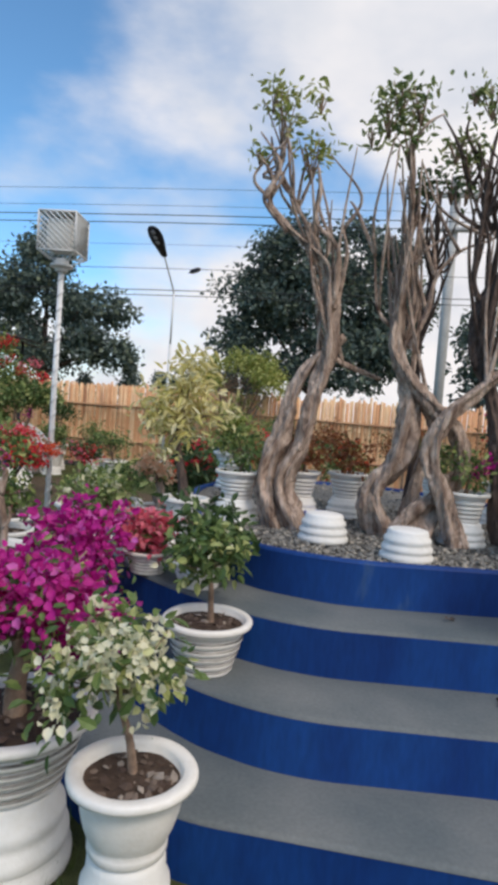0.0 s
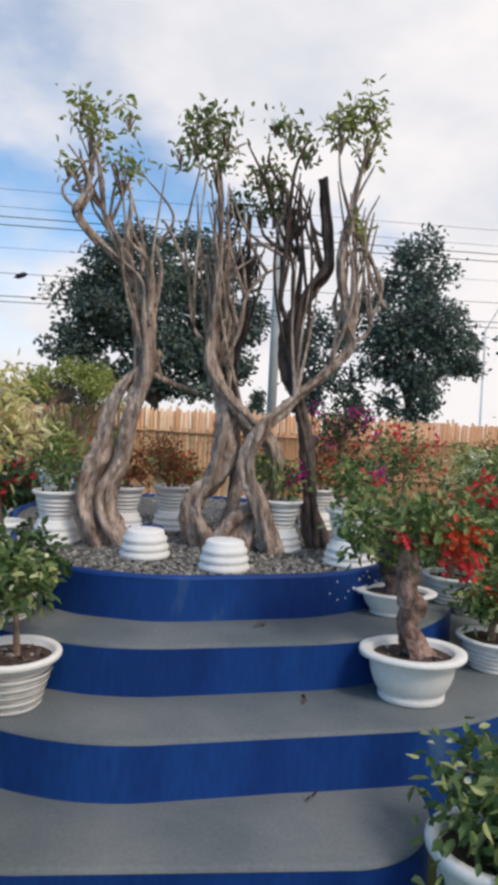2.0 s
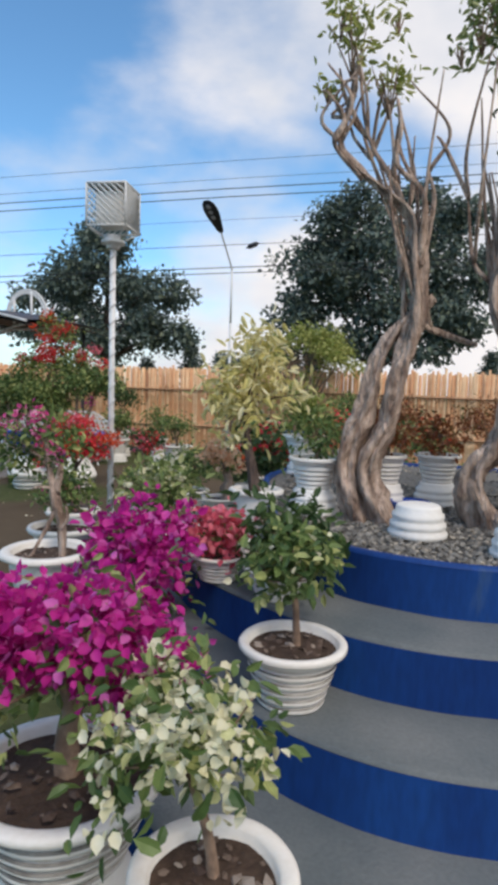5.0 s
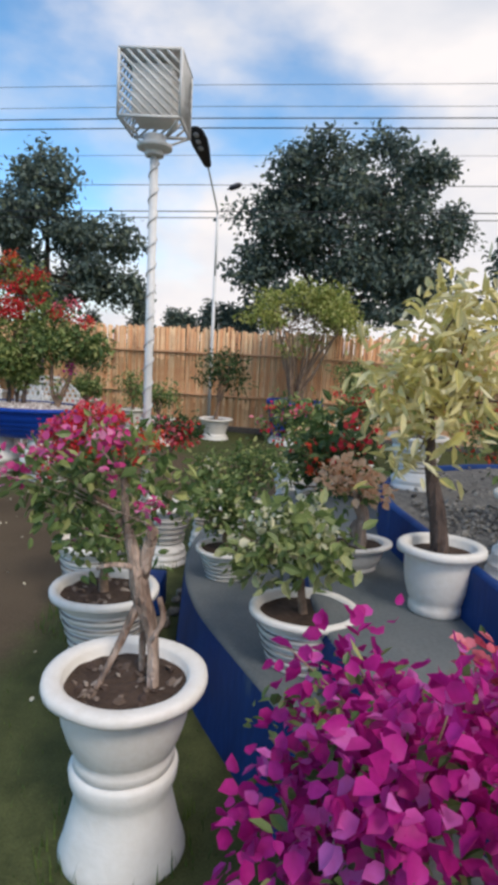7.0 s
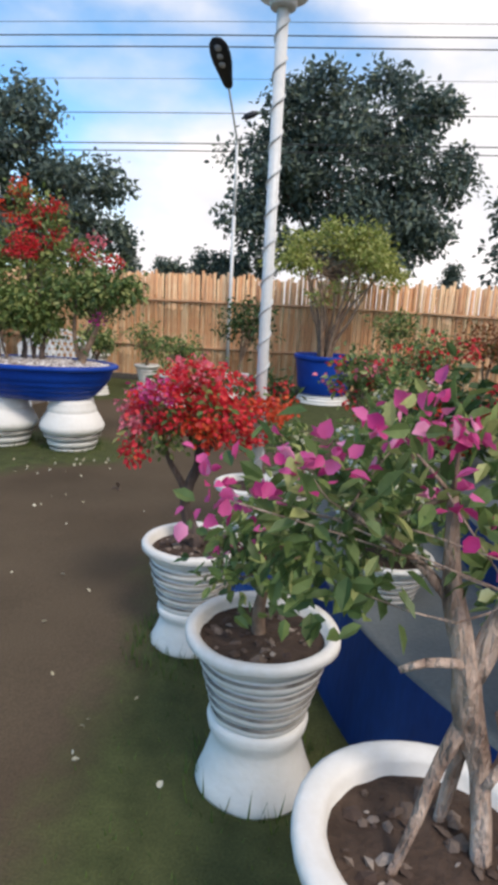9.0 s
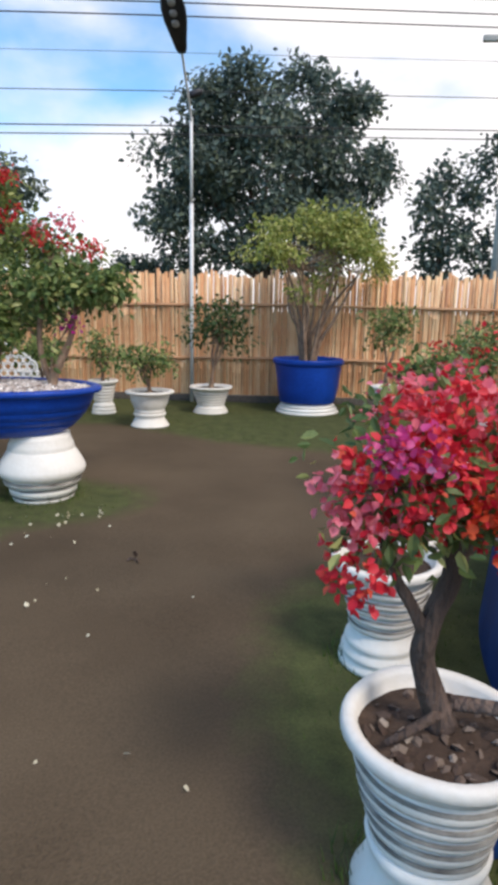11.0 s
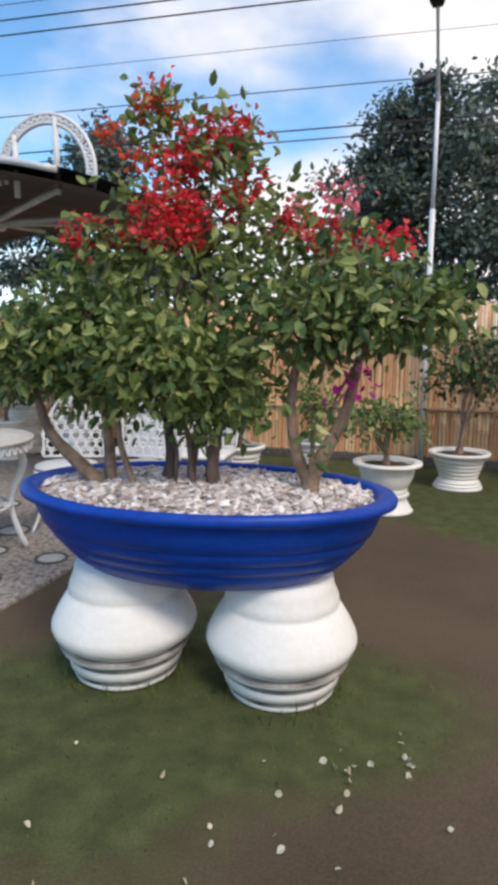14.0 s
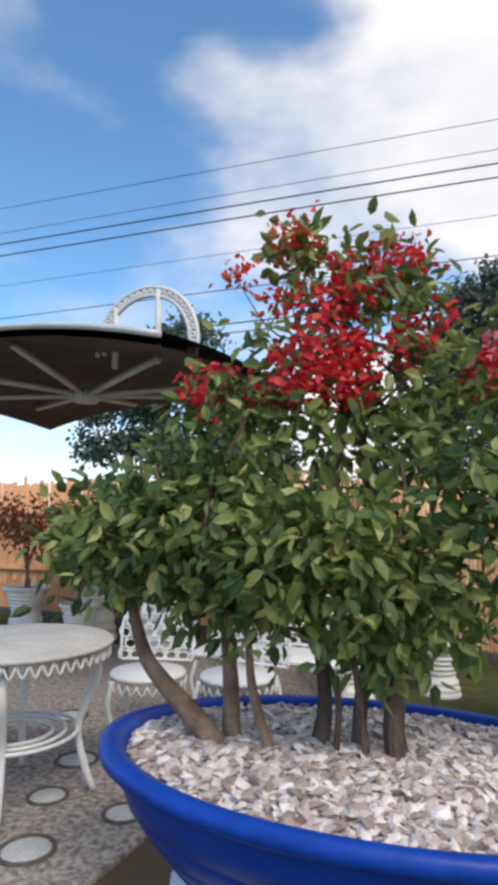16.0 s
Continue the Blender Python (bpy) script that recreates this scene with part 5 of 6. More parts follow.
for i, (x, y, lm, fl, r, h) in enumerate([(0.8, 11.1, LEAF, None, 0.42, 0.6), (1.5, 9.5, LEAFRUST, None, 0.46, 0.55), (2.7, 9.4, LEAFRUST, None, 0.5, 0.55), (0.6, 8.6, LEAF, RED, 0.42, 0.45), (1.6, 7.4, LEAF, ORANGE, 0.42, 0.4), (3.3, 6.6, LEAFDARK, MAGENTA, 0.45, 1.0), (3.7, 6.0, LEAF, RED, 0.5, 0.75), (4.3, 5.2, LEAF, IVORY, 0.45, 0.6), (4.9, 6.4, LEAFLIGHT, IVORY, 0.5, 0.6), (3.5, 4.3, LEAF, RED, 0.4, 0.45), (5.2, 4.6, LEAF, None, 0.5, 0.55), (3.6, 3.5, LEAFLIGHT, IVORY, 0.34, 0.35), (6.2, 7.6, LEAFRUST, ORANGE, 0.6, 0.7), (-0.2, 7.6, LEAF, [RED, PINK], 0.36, 0.35), (0.0, 6.75, LEAF, [IVORY, PEACH], 0.3, 0.3), (4.4, 9.6, LEAFRUST, RED, 0.55, 0.6), (6.8, 9.0, LEAF, None, 0.55, 0.6)]):
    stand_and_pot(x, y, 0.2, 0.42, 0.26)
    bougainvillea(x, y, 0.38, h, r, 800, fl, 200, (0, 0), 0.055, lm, 0.05, seed=100 + i, label="flowering bougainvillea bush in a white pot" if fl else "leafy bush in a white pot", limbs=2, flat=0.75)

# ---- the long blue bowl on two stands ----
VASE = [(0, 0), (0.205, 0), (0.215, 0.008), (0.215, 0.03), (0.182, 0.036), (0.205, 0.045), (0.232, 0.052), (0.236, 0.10), (0.206, 0.109), (0.208, 0.117), (0.262, 0.128), (0.268, 0.142), (0.262, 0.152), (0.228, 0.158), (0.262, 0.17), (0.288, 0.192), (0.30, 0.225), (0.297, 0.25), (0.275, 0.30), (0.25, 0.345), (0.232, 0.372), (0.224, 0.378), (0.228, 0.39), (0.222, 0.42), (0.205, 0.46), (0.20, 0.50), (0, 0.50)]
for x, y in ((-3.38, 8.25), (-2.74, 8.19)):
    ob = thing("pedestal", pose(x, y, 0), "white bulging turned pedestal under the blue bowl", "pedestal", "bowl pedestals")
    turned = [(a * 0.97, b * 0.915) for a, b in VASE]
    part("foot", lathe(turned[:10], 48, 0.012, x), PLINTH, ob)
    belly = part("belly", lathe(turned[9:], 48, 0.012, x), PLINTH, ob)
    # thin uneven grey rings at the turned edges of belly and foot
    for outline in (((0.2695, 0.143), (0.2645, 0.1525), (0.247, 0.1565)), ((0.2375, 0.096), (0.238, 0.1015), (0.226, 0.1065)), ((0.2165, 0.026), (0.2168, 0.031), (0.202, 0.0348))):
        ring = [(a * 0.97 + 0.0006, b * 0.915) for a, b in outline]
        part("groove_line", lathe(ring, 48, 0.012, x), GROOVEGREY, belly, "uneven grey ring along a groove")
BX, BY, BZ = -3.06, 8.25, 0.455
bowl = thing("bowl_planter", pose(BX, BY, BZ, 0, 0, -7), "long oval glossy blue concrete planter", "planter")
prof = [(0.0, 0.0), (0.58, 0.0), (0.63, 0.012), (0.70, 0.045), (0.735, 0.07), (0.738, 0.08), (0.755, 0.084), (0.79, 0.115), (0.793, 0.125), (0.81, 0.129), (0.84, 0.165), (0.842, 0.175), (0.858, 0.18), (0.885, 0.225), (0.905, 0.262), (0.912, 0.276), (0.95, 0.28), (0.972, 0.288), (0.975, 0.304), (0.962, 0.318), (0.93, 0.325), (0.89, 0.318), (0.87, 0.30), (0.86, 0.26), (0.0, 0.255)]
v, f = lathe(prof, 72, 0.012, 4)
part("body", ([(a * 0.765, b * 0.465, c) for a, b, c in v], f), BOWLBLUE, bowl)
v, f = lathe([(0.87, 0.288), (0.7, 0.306), (0.45, 0.32), (0.0, 0.335)], 48)
part("fill", ([(a * 0.765, b * 0.465, c) for a, b, c in v], f), STONE_ONE, bowl, "pale crushed shell fill")


def in_bowl(rng):
    a, r = rng.uniform(0, 6.283), math.sqrt(rng.random()) * 0.85
    x, y = 0.765 * r * math.cos(a), 0.465 * r * math.sin(a)
    m = Matrix.Rotation(radians(-7), 3, "Z") @ Vector((x, y, 0))
    return BX + m[0], BY + m[1], BZ + 0.335 - 0.05 * r * r


shells = pebbles("crushed_shells", 3300, in_bowl, 0.011, 0.026, 9, STONE, "pale broken shells and pebbles filling the blue bowl", "pebbles")

rs = np.random.default_rng(19)
shell_meshes = []
for k in range(6):
    me = bpy.data.meshes.new("shell")
    bq = [(1, 0, 0), (0.5, 0.6, 0.1), (-0.3, 0.8, 0), (-1.0, 0.1, 0.1), (-0.4, -0.7, 0), (0.5, -0.65, 0.1), (0.1, 0, 0.45), (0, 0, -0.35)]
    me.from_pydata([(a * rs.uniform(0.8, 1.3), b * rs.uniform(0.7, 1.1), c * rs.uniform(0.6, 1.3)) for a, b, c in bq], [], [(i, (i + 1) % 6, 6) for i in range(6)] + [((i + 1) % 6, i, 7) for i in range(6)])
    me.materials.append(STONE_ONE)
    shell_meshes.append(me)
for k in range(300):
    p = in_bowl(rs)
    while p[1] > BY + 0.1:
        p = in_bowl(rs)
    ob = new("shell", shell_meshes[k % 6])
    ob.parent = shells
    q = rs.uniform(0.014, 0.026)
    ob.matrix_local = Matrix.Translation((p[0], p[1], p[2] + 0.006)) @ Euler((rs.uniform(-0.6, 0.6), rs.uniform(-0.6, 0.6), rs.uniform(0, 6.28))).to_matrix().to_4x4() @ Matrix.Scale(q, 4)

T = BZ + 0.33
def bowl_tree(x, y, label, limbs, green, flowers, mat, seed, bark=TWIG):
    k = 0.89
    limbs = [[(*[c * k for c in q[:3]], q[3] * 0.7) for q in limb] for limb in limbs]
    green = [(*[c * k for c in q[:6]], q[6]) for q in green]
    flowers = [(*[c * k for c in q[:3]], *[c * k * 0.85 for c in q[3:6]], q[6] * 0.72, *q[7:]) for q in flowers]
    back = lambda q: (q[0], q[1] + 0.34 * max(0.0, q[2] - 0.62), *q[2:])
    limbs, green, flowers = [[back(q) for q in limb] for limb in limbs], [back(q) for q in green], [back(q) for q in flowers]
    return plant("bonsai_tree", x, y, T, label, limbs, green, flowers, 0.056, mat, bark, "bonsai", seed, "trees in the blue bowl", gnarl=0.3, twigs=26, width=0.55, tufts=4, shell=0.45)


bowl_tree(-3.50, 8.28, "leafy bonsai leaning outward from the bowl", [[(0.06, -0.05, -0.04, 0.045), (-0.06, -0.03, 0.07, 0.036), (-0.2, 0, 0.2, 0.03), (-0.27, 0.02, 0.38, 0.02)], [(0.08, 0, -0.04, 0.04), (0.07, 0, 0.15, 0.032), (0.04, 0.02, 0.4, 0.022)], [(0.22, -0.1, -0.04, 0.02), (0.16, -0.1, 0.15, 0.016), (0.14, -0.1, 0.35, 0.01)]],
          [(-0.28, 0, 0.56, 0.23, 0.24, 0.15, 760), (0.02, -0.02, 0.62, 0.27, 0.26, 0.18, 900), (0.1, -0.05, 0.42, 0.18, 0.2, 0.10, 360), (-0.1, 0, 0.76, 0.2, 0.18, 0.08, 260)], [], LEAF, 91)
bowl_tree(-3.20, 8.25, "tall bonsai with scarlet upper bracts", [[(0.0, 0.0, -0.04, 0.036), (0.02, 0.0, 0.12, 0.028), (0.0, 0.02, 0.4, 0.024), (0.05, 0.05, 0.8, 0.024), (0.1, 0.05, 1.25, 0.014)], [(0.11, -0.02, -0.04, 0.028), (0.12, 0, 0.12, 0.024), (0.18, 0.03, 0.5, 0.026), (0.12, 0.05, 0.95, 0.016)], [(0.22, -0.05, -0.04, 0.042), (0.21, -0.04, 0.1, 0.034), (0.26, 0.0, 0.35, 0.022)], [(0.14, -0.08, -0.04, 0.015), (0.12, -0.08, 0.15, 0.012), (0.1, -0.08, 0.3, 0.01)], [(0.05, -0.07, -0.04, 0.015), (0.06, -0.06, 0.15, 0.012), (0.0, -0.06, 0.3, 0.01)], [(0.08, 0.05, 1.1, 0.012), (0.0, 0.05, 1.3, 0.009), (-0.14, 0.05, 1.55, 0.005)]],
          [(0.06, -0.10, 0.52, 0.34, 0.28, 0.19, 1250), (0.24, -0.05, 0.38, 0.2, 0.2, 0.14, 520), (0.02, 0.05, 0.92, 0.36, 0.26, 0.15, 420), (0.2, 0.05, 1.28, 0.28, 0.22, 0.18, 260), (-0.13, 0.06, 1.64, 0.11, 0.10, 0.10, 70), (0.02, 0.02, 1.48, 0.14, 0.12, 0.12, 130), (0.38, 0.02, 0.85, 0.22, 0.2, 0.16, 260), (0.22, 0.02, 1.5, 0.16, 0.12, 0.1, 110), (-0.3, 0.0, 1.0, 0.20, 0.14, 0.08, 210), (0.42, 0.02, 1.12, 0.18, 0.15, 0.09, 170), (-0.12, 0.04, 1.2, 0.16, 0.12, 0.08, 110)],
          [(0.04, -0.08, 1.06, 0.15, 0.1, 0.08, 380, RED, 0.031), (-0.36, -0.02, 1.05, 0.14, 0.1, 0.06, 170, RED, 0.031), (-0.14, -0.02, 1.03, 0.08, 0.08, 0.05, 62, RED, 0.031), (0.18, -0.02, 1.48, 0.20, 0.13, 0.09, 300, RED, 0.031), (0.02, -0.05, 1.36, 0.18, 0.1, 0.07, 220, RED, 0.031), (0.02, -0.1, 1.16, 0.2, 0.1, 0.08, 260, RED, 0.031), (-0.14, 0.06, 1.68, 0.12, 0.11, 0.12, 330, ORANGE, 0.031), (-0.33, 0.02, 1.52, 0.05, 0.05, 0.05, 46, ORANGE, 0.031), (0.36, -0.05, 1.27, 0.08, 0.07, 0.05, 71, RED, 0.031), (-0.15, 0.0, 1.40, 0.05, 0.05, 0.04, 46, ORANGE, 0.031), (0.27, -0.05, 1.17, 0.07, 0.05, 0.04, 71, RED, 0.031), (0.5, 0.0, 1.08, 0.10, 0.08, 0.06, 93, RED, 0.031), (0.28, 0.0, 1.55, 0.10, 0.08, 0.04, 62, RED, 0.031)], LEAFOLIVE, 92, DARKBARK)
bowl_tree(-2.67, 8.18, "leafy bonsai with a forked trunk and red bracts", [[(0.03, 0, -0.04, 0.052), (0.035, 0, 0.05, 0.046), (0.10, 0, 0.18, 0.036), (0.17, 0, 0.34, 0.03), (0.22, 0.0, 0.55, 0.02)], [(0.02, 0, 0.03, 0.036), (-0.03, 0, 0.16, 0.03), (-0.05, 0.02, 0.36, 0.026), (-0.02, 0.02, 0.6, 0.018)], [(0.03, -0.02, 0.06, 0.014), (0.04, -0.04, 0.2, 0.011), (0.06, -0.04, 0.3, 0.008)]],
          [(0.26, 0, 0.74, 0.30, 0.26, 0.15, 850), (-0.02, -0.02, 0.68, 0.22, 0.22, 0.13, 480), (0.1, 0.05, 0.96, 0.28, 0.22, 0.12, 230), (0.46, 0.0, 0.72, 0.16, 0.18, 0.09, 280), (0.06, -0.05, 0.27, 0.06, 0.06, 0.05, 26)],
          [(0.05, -0.02, 1.03, 0.16, 0.12, 0.06, 139, RED, 0.031), (0.28, -0.02, 1.0, 0.16, 0.12, 0.04, 124, RED, 0.031), (0.12, 0.05, 1.2, 0.15, 0.12, 0.08, 77, PINK, 0.031), (-0.08, 0.05, 1.16, 0.07, 0.06, 0.05, 46, PINK, 0.031), (0.2, -0.06, 0.45, 0.05, 0.045, 0.05, 36, MAGENTA, 0.036)], LEAF, 93)

# ---- the paved seat under the canopy ----
patio = part("patio", moved(box(7.0, 3.6, 0.04, 0.01), pose(-7.20, 11.15, 0.004, 0, 0, -12)), MOSAIC)
tagged(patio, "pebble mosaic paving with dark ringed discs", "paving", kind="structure")
rng0 = np.random.default_rng(77)
DISCS = [(-4.45, 8.98, 0.12), (-4.62, 9.42, 0.1), (-5.05, 9.35, 0.12), (-4.2, 9.35, 0.1), (-4.7, 9.85, 0.12), (-5.2, 9.9, 0.1), (-4.1, 9.9, 0.1), (-5.6, 9.4, 0.12), (-5.7, 10.1, 0.12), (-4.45, 10.4, 0.1), (-5.1, 10.5, 0.12), (-6.2, 9.8, 0.12)]
for x, y, r in DISCS:
    d = thing("paving_disc", pose(x, y, 0.026), "round stone paving disc ringed with dark pebbles", "paving stone", "round paving discs", "structure")
    part("disc", lathe([(r * 0.82, -0.01), (r * 0.82, 0.002), (r * 0.7, 0.004), (0, 0.004)], 24), CONCRETE, d)
    part("ring", lathe([(r, -0.01), (r, 0.004), (r * 0.95, 0.009), (r * 0.86, 0.009), (r * 0.82, 0.0)], 32), DARKSTONE, d, "dark pebble ring")


def scroll(points, r, seg=5):
    return tube([(*p, r) for p in points], seg, 0.02)


def lace(width, height, cols, rows, top_arch=True, r=0.007):
    """Cast openwork in the xz plane: leafy rings in a net within an arched outline."""
    out = []
    for i in range(cols):
        for j in range(rows):
            x = (i + 0.5) / cols * width - width / 2 + (width / cols / 4 if j % 2 else -width / cols / 4)
            z = (j + 0.5) / rows * height
            lim = height * (1 - 0.55 * (2 * abs(x) / width) ** 2.2) if top_arch else height
            if z > lim - 0.02 or abs(x) > width / 2 - 0.01:
                continue
            a = width / cols * 0.46
            out.append(scroll([(x + a * math.cos(t), 0.004 * math.sin(3 * t), z + a * 1.1 * math.sin(t)) for t in np.linspace(0, 6.283, 9)], r, 4))
            out.append(scroll([(x - a, 0, z), (x, 0.006, z + a * 0.6), (x + a, 0, z)], r * 0.9, 4))
    edge = []
    for u in np.linspace(-1, 1, 21):
        x = u * width / 2
        edge.append((x, 0, height * (1 - 0.55 * abs(u) ** 2.2) if top_arch else height))
    out.append(scroll([(-width / 2, 0, 0)] + edge + [(width / 2, 0, 0)], r * 1.4))
    out.append(scroll([(-width / 2, 0, 0), (0, 0, 0.004), (width / 2, 0, 0)], r * 1.4))
    return merge(*out)


def garden_chair(m, wide=0.44):
    root = thing("garden_chair", m, "white cast metal garden chair with openwork back", "chair", "white garden chairs")
    part("seat", moved(lathe([(0, 0), (wide / 2 - 0.02, 0), (wide / 2, 0.01), (wide / 2 - 0.01, 0.025), (0, 0.02)], 28), pose(0, 0, 0.42)), METAL, root)
    part("apron", merge(*[scroll([(wide / 2 * math.cos(a), wide / 2 * math.sin(a), 0.41), (wide / 2 * math.cos(a + 0.13), wide / 2 * math.sin(a + 0.13), 0.36), (wide / 2 * math.cos(a + 0.26), wide / 2 * math.sin(a + 0.26), 0.41)], 0.005, 4) for a in np.arange(0, 6.2, 0.26)]), METAL, root)["kind"] = "stuff"
    part("backrest", moved(lace(wide, 0.46, 6, 7), pose(0, wide / 2 - 0.02, 0.46, -8, 0, 0)), METAL, root, "openwork cast backrest")
    for sx in (-1, 1):
        for sy in (-1, 1):
            x, y = sx * wide * 0.36, sy * wide * 0.36
            part("leg", tube([(x, y, 0.42, 0.013), (x * 1.12, y * 1.12, 0.3, 0.015), (x * 0.98, y * 0.98, 0.14, 0.010), (x * 1.25, y * 1.25, 0.0, 0.013)], 7, 0.03), METAL, root)
    return root


chair = garden_chair(pose(-4.38, 10.05, 0.024, 0, 0, 8))
for m in (pose(-3.86, 10.1, 0.024, 0, 0, -14), pose(-5.55, 9.95, 0.024, 0, 0, 75)):
    copy_thing(chair, m)
bench = thing("garden_bench", pose(-3.8, 10.75, 0.024, 0, 0, -6), "white cast metal bench with openwork back", "bench")
part("seat", moved(box(1.0, 0.42, 0.03, 0.01), pose(0, 0, 0.42)), METAL, bench)
part("backrest", moved(lace(1.0, 0.44, 12, 6), pose(0, 0.2, 0.45, -8, 0, 0)), METAL, bench, "openwork cast backrest")
for sx in (-1, 1):
    for sy in (-1, 1):
        part("leg", tube([(sx * 0.44, sy * 0.17, 0.42, 0.014), (sx * 0.48, sy * 0.2, 0.25, 0.014), (sx * 0.44, sy * 0.18, 0.1, 0.010), (sx * 0.5, sy * 0.21, 0.0, 0.013)], 7, 0.03), METAL, bench)
table = thing("garden_table", pose(-4.78, 9.36, 0.024), "round white cast metal garden table with a grey top", "table")
part("tabletop", moved(lathe([(0, 0), (0.44, 0), (0.455, 0.008), (0.455, 0.02), (0.44, 0.028), (0, 0.03)], 48), pose(0, 0, 0.70)), TABLETOP, table)
part("apron", merge(*[scroll([(0.435 * math.cos(a), 0.435 * math.sin(a), 0.70), (0.44 * math.cos(a + 0.06), 0.44 * math.sin(a + 0.06), 0.645), (0.435 * math.cos(a + 0.12), 0.435 * math.sin(a + 0.12), 0.70)], 0.007, 4) for a in np.arange(0, 6.28, 0.12)]), METAL, table, "scalloped openwork apron")["kind"] = "stuff"
part("shelf", merge(*[scroll([(r * math.cos(t), r * math.sin(t), 0.30) for t in np.linspace(0, 6.283, 33)], 0.01) for r in (0.30, 0.24, 0.18)]), METAL, table)
for k in range(4):
    a = radians(45 + 90 * k - 20)
    c, s = math.cos(a), math.sin(a)
    part("leg", tube([(0.34 * c, 0.34 * s, 0.70, 0.018), (0.38 * c, 0.38 * s, 0.55, 0.024), (0.30 * c, 0.30 * s, 0.32, 0.016), (0.33 * c, 0.33 * s, 0.14, 0.018), (0.38 * c, 0.38 * s, 0.01, 0.014)], 8, 0.03), METAL, table)

# ---- canopy and white arch ----
canopy = thing("canopy", pose(-5.5, 11.3, 0), "dark curved garden canopy with radiating ribs", "canopy")
def shell(z_of, ox, oy):
    v, f, nu, nv = [], [], 25, 9
    for i in range(nu):
        for j in range(nv):
            u, w = i / (nu - 1) * 2 - 1, j / (nv - 1) * 2 - 1
            v.append((u * ox, w * oy, z_of(u, w)))
    for i in range(nu - 1):
        for j in range(nv - 1):
            a = i * nv + j
            f.append((a, a + nv, a + nv + 1, a + 1))
    return v, f
m_c = pose(0, 0, 0, 0, 0, -12)
part("roof", moved(shell(lambda u, w: 2.66 - 0.20 * u * u - 0.08 * w * w, 1.55, 1.25), m_c), ROOF, canopy, "dark roof sheet")
part("ceiling_sheet", moved(shell(lambda u, w: 2.58 - 0.20 * u * u - 0.08 * w * w, 1.53, 1.23), m_c), UNDER, canopy, "grey brown underside")
hub = (0.0, 0.0, 2.36)
for k in range(8):
    a = 6.283 * k / 8 + 0.2
    e = (1.35 * math.cos(a), 1.1 * math.sin(a))
    part("rib", moved(rod(hub, (e[0], e[1], 2.55 - 0.2 * (e[0] / 1.53) ** 2 - 0.08 * (e[1] / 1.23) ** 2), 0.026, 8), m_c), GALV, canopy)
part("hub", moved(lathe([(0, 0), (0.1, 0), (0.12, 0.04), (0.08, 0.12), (0, 0.14)], 16), m_c @ pose(hub[0], hub[1], hub[2] - 0.06)), GALV, canopy)
part("fascia", moved(tube([(u * 1.55, -1.25, 2.56 - 0.20 * u * u, 0.022) for u in np.linspace(-1, 1, 15)], 7, 0.1), m_c), GALV, canopy, "pale metal edge")
part("column", moved(rod((1.2, 0.75, 0), (1.2, 0.75, 2.45), 0.03, 12), m_c), ROOF, canopy)
part("column", moved(rod((-1.45, -0.6, 0), (-1.45, -0.6, 2.4), 0.03, 12), m_c), ROOF, canopy)
arch = thing("arch", pose(-4.66, 10.55, 2.40, 0, 0, -12), "small white trussed arch standing on the canopy roof", "arch")
for rr in (0.42, 0.36):
    part("hoop", tube([(rr * math.cos(t), 0, 0.14 + rr * math.sin(t), 0.016) for t in np.linspace(-0.3, math.pi + 0.1, 24)], 8, 0.04), METAL, arch)
lac = part("lacing", merge(*[rod((0.42 * math.cos(t), 0, 0.14 + 0.42 * math.sin(t)), (0.36 * math.cos(t + s), 0, 0.14 + 0.36 * math.sin(t + s)), 0.013, 6) for t in np.arange(-0.2, 3.1, 0.14) for s in (0.07, -0.07)]), METAL, arch)
lac["kind"] = "stuff"
for x in (-0.26, 0.1):
    part("support", rod((x, 0, 0.0), (x, 0, 0.14 + math.sqrt(0.4 ** 2 - x * x)), 0.022, 8), METAL, arch)

# ---- potted plants round the seat ----
for i, (x, y, r, rim, lm, fl, cr, h) in enumerate([(-6.95, 12.85, 0.26, 0.56, LEAFRUST, ORANGE, 0.66, 0.55), (-6.15, 12.95, 0.28, 0.60, LEAFRUST, ORANGE, 0.64, 0.55), (-6.1, 12.45, 0.2, 0.46, LEAF, None, 0.3, 0.3), (-4.3, 12.1, 0.24, 0.5, LEAF, None, 0.55, 0.9), (-3.55, 12.2, 0.24, 0.5, LEAFDARK, None, 0.4, 0.6), (-7.75, 12.7, 0.24, 0.5, LEAFRUST, RED, 0.6, 0.6), (-5.4, 12.75, 0.24, 0.5, LEAFRUST, None, 0.5, 0.5), (-3.3, 11.35, 0.22, 0.42, LEAF, None, 0.3, 0.3)]):
    stand_and_pot(x, y, r, rim, 0.26)
    bougainvillea(x, y, rim - 0.04, h, cr, 800, fl, 160, (0, 0), 0.06, lm, 0.05, seed=130 + i, label="bushy potted shrub beside the bamboo fence", limbs=3)

# ---- grass blades, fallen petals and stones ----
rngg = np.random.default_rng(12)
gvv, gff = [], []
for k in range(26000):
    x, y = rngg.uniform(-5.0, 1.0), rngg.uniform(1.2, 11.5)
    if lawn_amount(x, y) < rngg.uniform(0.25, 0.9) or (x > -0.3 and y > 2.2) or (x > 0.6):
        continue
    h, a, w = rngg.uniform(0.008, 0.026), rngg.uniform(0, 6.28), 0.0022
    dx, dy = math.cos(a), math.sin(a)
    o = len(gvv)
    gvv += [(x - dy * w, y + dx * w, 0), (x + dy * w, y - dx * w, 0), (x + dx * h * 0.5, y + dy * h * 0.5, h)]
    gff.append((o, o + 1, o + 2))
